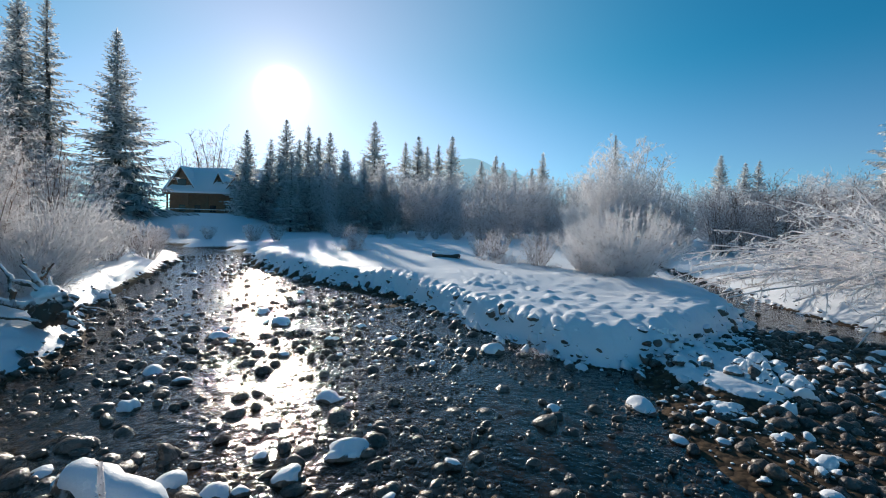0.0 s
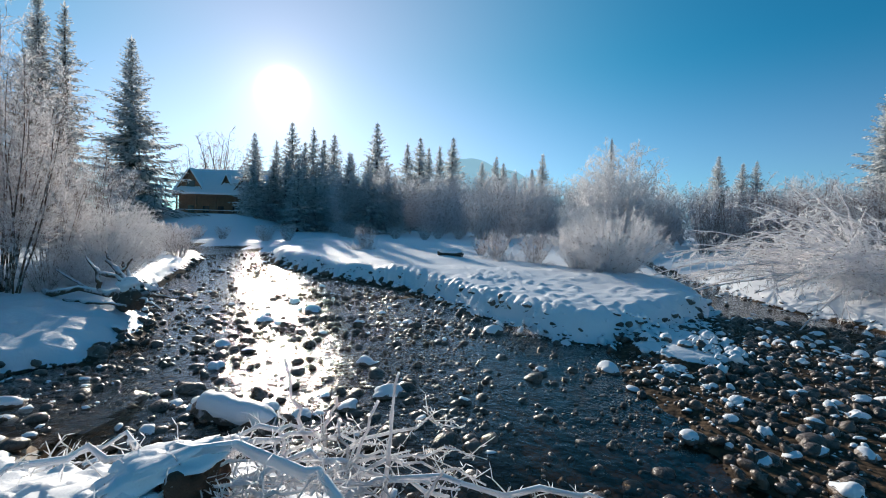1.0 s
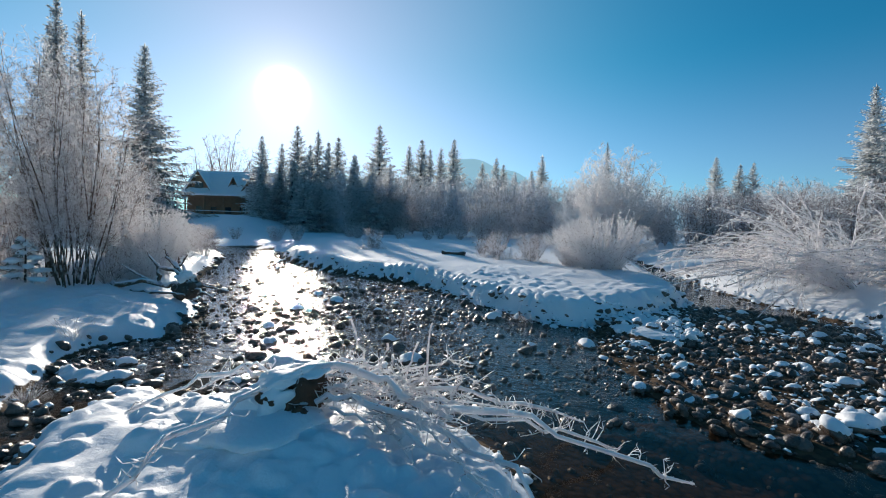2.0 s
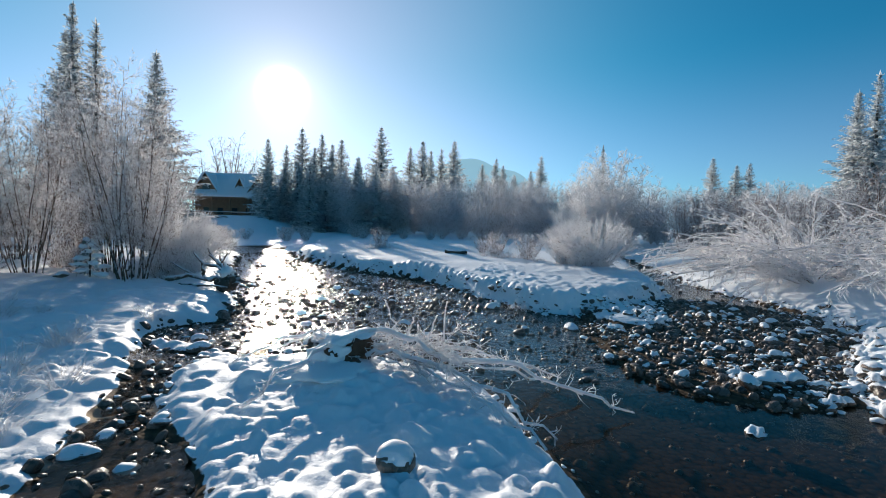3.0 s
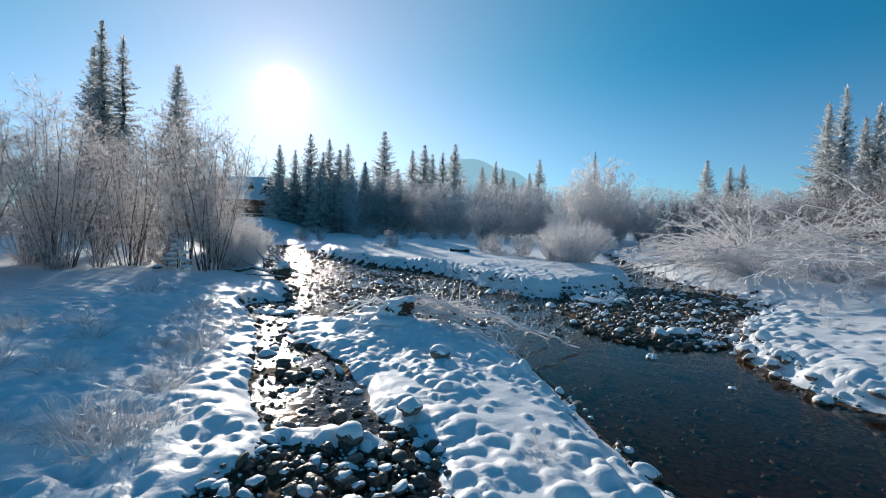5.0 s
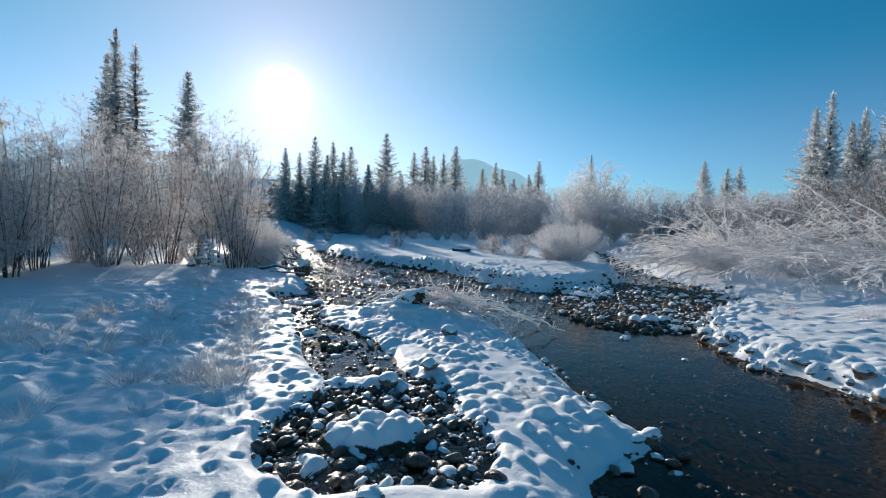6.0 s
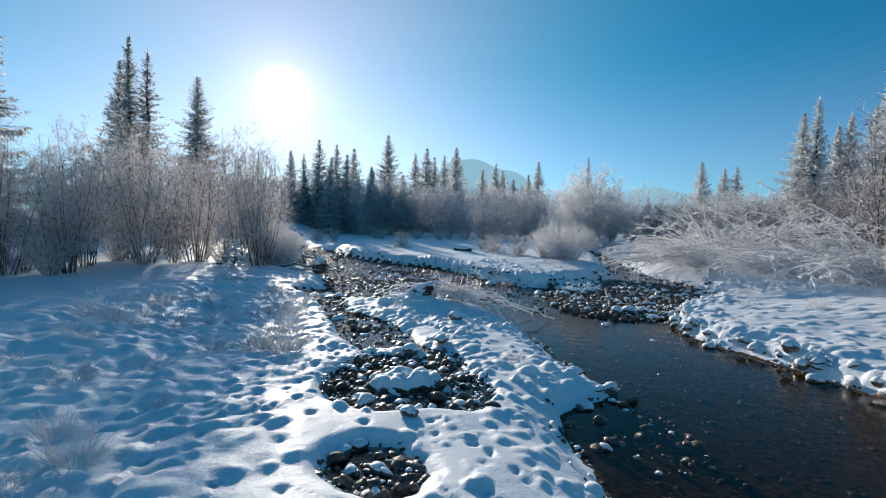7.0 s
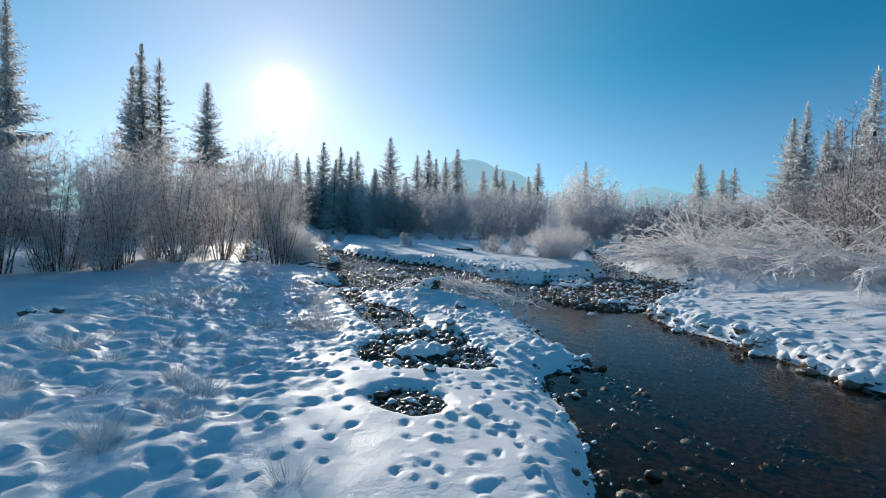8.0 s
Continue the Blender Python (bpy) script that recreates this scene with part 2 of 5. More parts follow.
def signed(poly, X, Y):
    """Distance from the outline, positive inside."""
    d2 = np.full(X.shape, 1e12)
    inside = np.zeros(X.shape, bool)
    q = np.roll(poly, -1, axis=0)
    for (ax, ay), (bx, by) in zip(poly, q):
        ex, ey = bx - ax, by - ay
        t = np.clip(((X - ax) * ex + (Y - ay) * ey) / (ex * ex + ey * ey + 1e-12), 0, 1)
        d2 = np.minimum(d2, (X - ax - t * ex) ** 2 + (Y - ay - t * ey) ** 2)
        if by != ay:
            inside ^= ((ay > Y) != (by > Y)) & (X < ex * (Y - ay) / (by - ay) + ax)
    return np.where(inside, 1, -1) * np.sqrt(d2)


LEFT = chaikin([(-18, 28), (-14, 24), (-12, 18.5), (-10, 13), (-8.5, 10.2), (-7, 8.6), (-6.5, 6.8), (-6.2, 5.2), (-4.8, 3.2), (-4.2, 2.3), (-3.3, 2.4), (-2.4, 2.7),
                (-0.9, 2.3), (-0.1, 1.7), (0.5, 0.2), (0.8, -1.5), (1.1, -3.2), (1.3, -4.6), (1.75, -5.5), (0.9, -6.0), (0.35, -6.6), (0.4, -8.4), (0.25, -9.6),
                (0.0, -11.5), (-0.3, -15), (-1, -22), (-1, -80), (-900, -80), (-900, 90), (-60, 34), (-26, 30)])
SIDE = chaikin([(-6.6, 5.6), (-5.6, 5.4), (-4.3, 3.7), (-4.7, 1.2), (-4.0, -0.2), (-3.0, -1.2), (-2.3, -2.2), (-1.7, -3.9), (-1.0, -4.4), (-1.0, -5.4),
                (-0.4, -6.2), (-0.7, -7.0), (-1.5, -6.9), (-2.4, -7.1), (-3.0, -6.6), (-3.2, -5.5), (-2.6, -4.6), (-3.4, -3.3), (-4.2, -1.8),
                (-4.8, 0.1), (-6.0, 2.5), (-7.1, 4.4)])
MOUND = chaikin([(-2.5, -6.1), (-2.2, -5.6), (-1.5, -5.5), (-1.2, -6.0), (-1.6, -6.3), (-2.2, -6.4)])
BELTS = [chaikin([(-5.2, -0.2), (-3.7, 0.5), (-3.2, 0.0), (-4.5, -0.8)]), chaikin([(-3.7, -4.2), (-2.4, -3.8), (-1.3, -4.3), (-1.4, -4.8), (-2.4, -4.6), (-3.4, -4.8)]),
         chaikin([(-6.4, 3.4), (-5.3, 3.0), (-4.2, 3.1), (-4.2, 2.6), (-5.4, 2.4), (-6.3, 2.8)])]
POND = chaikin([(-2.5, -8.45), (-2.0, -8.1), (-1.45, -8.5), (-1.7, -9.0), (-2.2, -8.85)])
ISLAND = chaikin([(-10.2, 22.7), (-6.8, 18.9), (-5, 16.9), (-2.9, 15.7), (-1.5, 14.6), (-0.3, 12.5), (0.8, 10.5), (1.4, 9.4), (2, 8.6), (2.6, 8.0), (3.2, 7.7),
                  (4.2, 8.1), (5, 8.8), (6.9, 10.5), (8, 11.5), (8.5, 13.2), (8.8, 15), (10.5, 20), (12, 26), (16, 44), (-10, 44), (-11, 27)])
RIGHT = chaikin([(13.5, 26), (12, 19.5), (11.2, 14.7), (11.2, 11.5), (11.5, 9.5), (11, 7.4), (10, 5.6), (8.2, 4.1), (7, 2.6), (6.1, 1.2), (5.65, 0.3), (5.8, -0.8),
                 (5.6, -2.0), (6.1, -2.8), (6.3, -3.9), (6.5, -5.0), (6.5, -6.3), (7.0, -7.5), (7.5, -11), (8, -16), (8, -80), (900, -80), (900, 200), (18, 60), (16, 40)])
FAR = chaikin([(-11, 27), (-16, 31.5), (-26, 34), (-60, 38), (-900, 94), (-900, 4000), (900, 4000), (900, 200), (18, 60), (12, 40), (-8, 35)])
GRAVEL = chaikin([(3.2, 7.9), (3.1, 6), (3, 4.2), (3.3, 2.3), (3.8, 1.6), (4.5, 1.1), (5.3, 1), (6.5, 1.5), (8.5, 4), (10.2, 5.6), (11, 7.6), (10.8, 9.5),
                  (9.0, 10.8), (7, 10.6), (5, 8.9), (4.2, 8.1)])
LOBE = chaikin([(3.5, 7.3), (3.9, 6.1), (4.8, 5.7), (5.7, 6.6), (5.8, 8.4), (5.0, 8.9), (3.9, 8.3)])


def smooth(a, b, x):
    t = np.clip((x - a) / (b - a), 0, 1)
    return t * t * (3 - 2 * t)


def stream(y):
    """Height of the stream's surface, which falls towards the camera's end."""
    return -0.3 + 0.022 * np.clip(y - 3, 0, 30)


def brook(y):
    """Height of the water left in the side channel."""
    return -0.02 - 0.22 * smooth(1.0, 5.5, y) - 0.03 * smooth(-3, -7, y)


RNG = np.random.default_rng(7)
LATTICE = RNG.random((256, 256))


def value(X, Y, size):
    u, v = X / size, Y / size
    i, j = np.floor(u).astype(int), np.floor(v).astype(int)
    a, b = u - i, v - j
    a, b = a * a * (3 - 2 * a), b * b * (3 - 2 * b)
    g = lambda p, q: LATTICE[p % 256, q % 256]
    return (g(i, j) * (1 - a) + g(i + 1, j) * a) * (1 - b) + (g(i, j + 1) * (1 - a) + g(i + 1, j + 1) * a) * b - 0.5


def plan(X, Y):
    """Land (distance inside the banks), side channel and gravel, at the places given."""
    wob = value(X, Y, 1.1) * 0.35 + value(X + 31, Y, 0.4) * 0.18
    left, isl, right, far = (signed(p, X, Y) for p in (LEFT, ISLAND, RIGHT, FAR))
    side = np.maximum(signed(SIDE, X, Y), signed(POND, X, Y)) + wob * 0.5
    side = np.minimum(side, -signed(MOUND, X, Y) - wob * 0.4)
    for belt_line in BELTS:
        side = np.minimum(side, 0.12 - signed(belt_line, X, Y) - wob * 0.9)
    gravel = np.maximum(signed(GRAVEL, X, Y) + wob * 2, -3)
    lobe = signed(LOBE, X, Y) + wob * 1.5
    land = np.maximum(np.maximum(left, isl), np.maximum(right, far)) + wob * 0.55
    return land, side, gravel, lobe, left, isl, right, far


def height(X, Y):
    land, side, gravel, lobe, left, isl, right, far = plan(X, Y)
    zs = stream(Y)
    rise = np.where(isl > -0.2, 0.66, np.where(right > -0.2, 0.45, 0.31))
    width = np.where(isl > -0.2, 0.30, 0.40)
    d = np.maximum(land, 0)
    z = zs + rise * (1 - np.exp(-d / width)) - (0.30 * (1 - np.exp(np.minimum(land, 0) / 0.9))) + 0.05
    z = z + 0.45 * smooth(5, 13, -X) * smooth(30, 8, Y) * smooth(-0.5, 0.6, land) + 0.35 * smooth(9.5, 14, X) * smooth(0, 3, right)
    # gravel bar and its snowy lobe lie just above the water
    gz = zs - 0.34 + 0.42 * smooth(-1.4, 0.5, gravel)
    z = np.where(land < 0.1, np.maximum(z, gz), z)
    z = np.maximum(z, np.where(lobe > -0.3, zs + 0.02 + 0.22 * smooth(-0.3, 0.5, lobe), -9))
    # shoals in the riffle
    shoal = smooth(-7.5, -5, X) * smooth(-0.4, -2.0, X) * smooth(2.5, 4.5, Y) * smooth(24, 12, Y)
    z = z + np.where(land < 0, shoal * (0.10 + 0.25 * value(X, Y, 0.9)), 0)
    # side channel with shallow puddles
    bz = brook(Y) - 0.06 + 0.13 * value(X, Y, 0.7)
    z = np.where(side > -0.35, z + (np.minimum(bz, z) - z) * smooth(-0.3, 0.12, side), z)
    z = z + 0.2 * np.exp(-((X + 2.0) / 1.2) ** 2 - ((Y - 0.9) / 1.0) ** 2)  # mound under the stump
    # far land climbs gently; a knoll carries the house
    z = z + 0.6 * smooth(34, 60, Y) + 1.9 * smooth(40, 56, Y) * smooth(-19, -28, X) + 5 * smooth(90, 300, Y)
    z = z + value(X, Y, 3.0) * 0.16 * smooth(0.2, 2, land) + value(X, Y + 9, 9.0) * 0.3 * smooth(2, 8, land)
    snow = smooth(-0.18, 0.02, land) * smooth(0.06, -0.10, side)
    snow = np.maximum(snow, smooth(0.0, 0.4, lobe))
    return z, snow, land, side, gravel


def steps(lo, hi, fine, low, high, mid, reach, grow):
    """Grid lines: fine in the middle, coarser round it, then ever wider out to the horizon."""
    out = list(np.arange(low, lo, mid)) + list(np.arange(lo, hi, fine)) + list(np.arange(hi, high, mid))
    s, a, before = mid, out[0], []
    while a > -reach:
        s *= grow
        a -= s
        before.append(a)
    s, a, after = mid, out[-1], []
    while a < reach:
        s *= grow
        a += s
        after.append(a)
    return np.array(before[::-1] + out + after)


def build_ground():
    xs = steps(-7.2, 3.0, 0.04, -10.0, 9.0, 0.085, 2600, 1.1)
    ys = steps(-12.0, 4.0, 0.042, -14.5, 13.0, 0.095, 2600, 1.1)
    X, Y = np.meshgrid(xs, ys)
    Z, snow, land, side, gravel = height(X, Y)
    soft = smooth(0.0, 0.25, land) * smooth(0.15, -0.15, side)
    Z += soft * smooth(-2.6, -4.2, X) * smooth(-16, -9, X) * smooth(12, 6, Y) * (value(X, Y, 0.75) * 0.10 + value(X + 2, Y, 0.36) * 0.075 + value(X, Y + 4, 0.19) * 0.05 + value(X + 8, Y, 0.12) * 0.022)
    lobe = signed(LOBE, X, Y)
    soft = np.maximum(soft, smooth(0.0, 0.3, lobe))
    B = np.zeros_like(Z)
    rough = soft * smooth(-4.6, -2.8, X) * smooth(11, 7.5, np.abs(X)) * smooth(22, 14, Y) * (0.3 + 0.7 * smooth(-7.5, -6, Y))
    Z += rough * (value(X, Y, 0.34) * 0.025 + value(X + 5, Y, 0.17) * 0.015) + soft * (value(X, Y, 1.3) * 0.07 + value(X, Y + 3, 0.5) * 0.03)

    def stamp(x, y, r, h, stretch=1.0, turn=0.0):
        i0, i1 = np.searchsorted(ys, (y - 2.2 * r * stretch, y + 2.2 * r * stretch))
        j0, j1 = np.searchsorted(xs, (x - 2.2 * r * stretch, x + 2.2 * r * stretch))
        if i1 <= i0 or j1 <= j0:
            return
        a, b = X[i0:i1, j0:j1] - x, Y[i0:i1, j0:j1] - y
        u, v = a * math.cos(turn) + b * math.sin(turn), -a * math.sin(turn) + b * math.cos(turn)
        q = (u / r) ** 2 + (v / (r * stretch)) ** 2
        q = q * (1 + 0.9 * value(X[i0:i1, j0:j1] + 7 * r, Y[i0:i1, j0:j1], r * 1.1))
        shape = h * np.exp(-q ** 2) * soft[i0:i1, j0:j1]
        B[i0:i1, j0:j1] = np.maximum(B[i0:i1, j0:j1], shape) if h > 0 else np.minimum(B[i0:i1, j0:j1], shape)

    rng = np.random.default_rng(3)
    for _ in range(9000):  # stones under the snow of the bar
        x, y, r = rng.uniform(-4.6, 1.3), rng.uniform(-6.6, 4), 0.035 + 0.085 * rng.random() ** 3
        if (x < -3.2 and y < 0) or (y < -2.8 and rng.random() < 0.5) or float(value(np.array(x), np.array(y), 0.9)) < rng.uniform(-0.35, 0.25):
            continue
        r *= 1.7 if rng.random() < 0.05 else 1.0
        stamp(x, y, r, r * rng.uniform(0.25, 0.95), rng.uniform(0.8, 1.4), rng.uniform(0, 3))
    for _ in range(230):
        x, y, r = 0.4 - 2.3 * rng.random() ** 1.7, rng.uniform(-13, -6.4), rng.uniform(0.035, 0.10)
        stamp(x, y, r, r * rng.uniform(0.3, 0.55), rng.uniform(0.8, 1.4), rng.uniform(0, 3))
    for _ in range(420):  # tussocks under the snow of the meadow
        x, y, r = rng.uniform(-10, -3.4), rng.uniform(-13, 3), rng.uniform(0.08, 0.22)
        stamp(x, y, r, rng.uniform(0.03, 0.075), rng.uniform(0.8, 1.5), rng.uniform(0, 3))
    for _ in range(3000):
        x, y, r = rng.uniform(-10, -0.6), rng.uniform(-13, 3), rng.uniform(0.045, 0.11)
        if x > -3.8 and y < -6.3 and rng.random() < 0.85:
            continue
        if float(value(np.array(x), np.array(y + 20), 1.1)) > rng.uniform(-0.15, 0.5):
            stamp(x, y, r, r * rng.uniform(0.35, 0.8), rng.uniform(0.8, 1.6), rng.uniform(0, 3))
    for _ in range(2600):  # lumpy edge of the other bank and of the island
        x, y, r = rng.uniform(0.5, 12), rng.uniform(-13, 16), rng.uniform(0.06, 0.15)
        stamp(x, y, r, r * rng.uniform(0.15, 0.6), rng.uniform(0.8, 1.3), rng.uniform(0, 3))
    xs9, ys9 = rng.uniform(-3, 9, 9000), rng.uniform(6, 16, 9000)
    d9 = plan(xs9, ys9)[5]
    for x, y in zip(xs9[(d9 > 0.03) & (d9 < 0.62)], ys9[(d9 > 0.03) & (d9 < 0.62)]):  # rubble heaped along the island's edge
        r = rng.uniform(0.05, 0.15)
        stamp(x, y, r, r * rng.uniform(0.4, 0.9), rng.uniform(0.8, 1.3), rng.uniform(0, 3))
    xs8, ys8 = rng.uniform(5, 11.5, 7000), rng.uniform(-13, 9, 7000)
    d8 = plan(xs8, ys8)[6]
    for x, y, d in zip(xs8, ys8, d8):  # cobbles under the snow along the other bank
        if 0.02 < d < 0.35 + 1.1 * rng.random() ** 2:
            r = rng.uniform(0.05, 0.13)
            stamp(x, y, r, r * rng.uniform(0.5, 1.0), rng.uniform(0.8, 1.3), rng.uniform(0, 3))
    for _ in range(70):
        x, y, r = rng.uniform(-2.6, -1.1), rng.uniform(-6.5, -5.4), rng.uniform(0.06, 0.14)
        stamp(x, y, r, r * rng.uniform(0.6, 1.1))
    for _ in range(260):  # hollows and prints
        x, y = rng.uniform(-9, 0.3), rng.uniform(-13.5, -0.5)
        if x > -3 and y > -7.5:
            continue
        stamp(x, y, rng.uniform(0.035, 0.055), -rng.uniform(0.025, 0.055), rng.uniform(1.1, 1.7), rng.uniform(0, 3))
    for x0, y0, dx, dy, n in ((-3.9, -3.6, -0.02, -0.42, 15), (-3.2, -7.2, -0.33, -0.16, 14), (-0.6, -8.2, 0.02, -0.45, 9), (-2.6, -9.6, -0.25, -0.35, 9), (-3.3, -4.6, -0.03, -0.52, 7), (-3.7, -6.0, 0.25, -0.50, 8)):
        for k in range(n):
            s = 0.14 * (-1) ** k
            if rng.random() < 0.25:
                continue
            x, y = x0 + dx * k + s * dy + rng.normal(0, 0.07), y0 + dy * k - s * dx + rng.normal(0, 0.07)
            stamp(x, y, rng.uniform(0.04, 0.055), -rng.uniform(0.05, 0.07), 1.5, math.atan2(dy, dx) + 1.57)
    Z += B
    ny, nx = X.shape
    idx = np.arange(ny * nx).reshape(ny, nx)
    faces = np.stack((idx[:-1, :-1], idx[:-1, 1:], idx[1:, 1:], idx[1:, :-1]), -1).reshape(-1, 4)
    me = mesh_data("ground", np.stack((X, Y, Z), -1).reshape(-1, 3), faces, GROUND)
    me.attributes.new("snow", "FLOAT", "POINT").data.foreach_set("value", snow.reshape(-1).astype(np.float32))
    tagged(new("ground", me), "snow-covered river banks and dark stony stream bed", "ground", kind="structure")
    return xs, ys, Z


GX, GY, GZ = build_ground()


def ground_at(x, y):
    i = int(np.clip(np.searchsorted(GY, y) - 1, 0, len(GY) - 2))
    j = int(np.clip(np.searchsorted(GX, x) - 1, 0, len(GX) - 2))
    a, b = (x - GX[j]) / (GX[j + 1] - GX[j]), (y - GY[i]) / (GY[i + 1] - GY[i])
    return float((GZ[i, j] * (1 - a) + GZ[i, j + 1] * a) * (1 - b) + (GZ[i + 1, j] * (1 - a) + GZ[i + 1, j + 1] * a) * b)


def build_water():
    xs, ys = np.linspace(-70, 40, 56), np.linspace(-70, 46, 117)
    X, Y = np.meshgrid(xs, ys)
    idx = np.arange(X.size).reshape(X.shape)
    faces = np.stack((idx[:-1, :-1], idx[:-1, 1:], idx[1:, 1:], idx[1:, :-1]), -1).reshape(-1, 4)
    me = mesh_data("water", np.stack((X, Y, stream(Y)), -1).reshape(-1, 3), faces, WATER)
    tagged(new("water", me), "shallow clear stream rippling over dark stones", "stream", kind="structure")
    xs, ys = np.arange(-7.5, 0.3, 0.12), np.arange(-9.6, 5.0, 0.12)
    X, Y = np.meshgrid(xs, ys)
    side = np.maximum(signed(SIDE, X, Y), signed(POND, X, Y))
    idx = np.arange(X.size).reshape(X.shape)
    faces = np.stack((idx[:-1, :-1], idx[:-1, 1:], idx[1:, 1:], idx[1:, :-1]), -1)[side[:-1, :-1] > -0.3]
    me = mesh_data("side_water", np.stack((X, Y, brook(Y)), -1).reshape(-1, 3), faces, WATER)
    tagged(new("side_water", me), "still puddles of a nearly dry side channel", "puddle", kind="structure")


build_water()


# ---------------------------------------------------------------- distance
def build_ridge(name, y, x0, x1, peak, label, seed):
    n = 90
    t = np.linspace(0, 1, n)
    xs = x0 + (x1 - x0) * t
    top = peak(t) + 6 * value(xs, xs * 0 + seed, 40) + 3 * value(xs, xs * 0 + seed, 13)
    rows = []
    for k, (dy, f) in enumerate(((-420, 0.0), (-250, 0.4), (-90, 0.8), (0, 1.0), (160, 0.55), (420, 0.0))):
        rows.append(np.stack((xs, np.full(n, y + dy) + 30 * value(xs, xs * 0 + k, 60), top * f), -1))
    V = np.stack(rows)
    idx = np.arange(V.shape[0] * n).reshape(V.shape[0], n)
    faces = np.stack((idx[:-1, :-1], idx[:-1, 1:], idx[1:, 1:], idx[1:, :-1]), -1).reshape(-1, 4)
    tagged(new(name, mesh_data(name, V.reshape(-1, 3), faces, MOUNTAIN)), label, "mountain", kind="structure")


# both ridges wear the glowing haze colour
build_ridge("backdrop", 1900, -300, 520, lambda t: 300 * smooth(0.1, 0.42, t) - 50 * smooth(0.48, 0.75, t) - 130 * smooth(0.70, 0.98, t), "mountain beyond the forest, blue haze painted on", 3)
build_ridge("backdrop_hill", 1700, 450, 1500, lambda t: 178 * smooth(0, 0.06, t) + 14 * np.sin(t * 23) - 20 * t, "low hills on the skyline, blue haze painted on", 8)


# ---------------------------------------------------------------- stones
def stone_shapes(count, seed, cuts=2, planes=5):
    rng = np.random.default_rng(seed)
    out = []
    for _ in range(count):
        bm = bmesh.new()
        bmesh.ops.create_icosphere(bm, subdivisions=cuts, radius=1)
        v = np.array([p.co[:] for p in bm.verts])
        f = np.array([[q.index for q in p.verts] for p in bm.faces])
        bm.free()
        for _ in range(planes):  # flatten a few sides, as worn cobbles have
            n = unit(rng.normal(size=3))
            k = v @ n
            cut = rng.uniform(0.55, 0.85)
            v = v - np.outer(np.maximum(k - cut, 0) * 0.8, n)
        v = v * (1 + 0.13 * np.sin(v @ rng.normal(size=3) * 2.6 + rng.uniform(0, 6)) + 0.04 * (cuts < 3) * rng.normal(size=len(v)))[:, None]
        out.append((v * (rng.uniform(0.85, 1.2), rng.uniform(0.7, 1.0), rng.uniform(0.48, 0.78)), f))
    return out


SHAPES = stone_shapes(9, 4)
PEBBLES = stone_shapes(6, 5, 1)


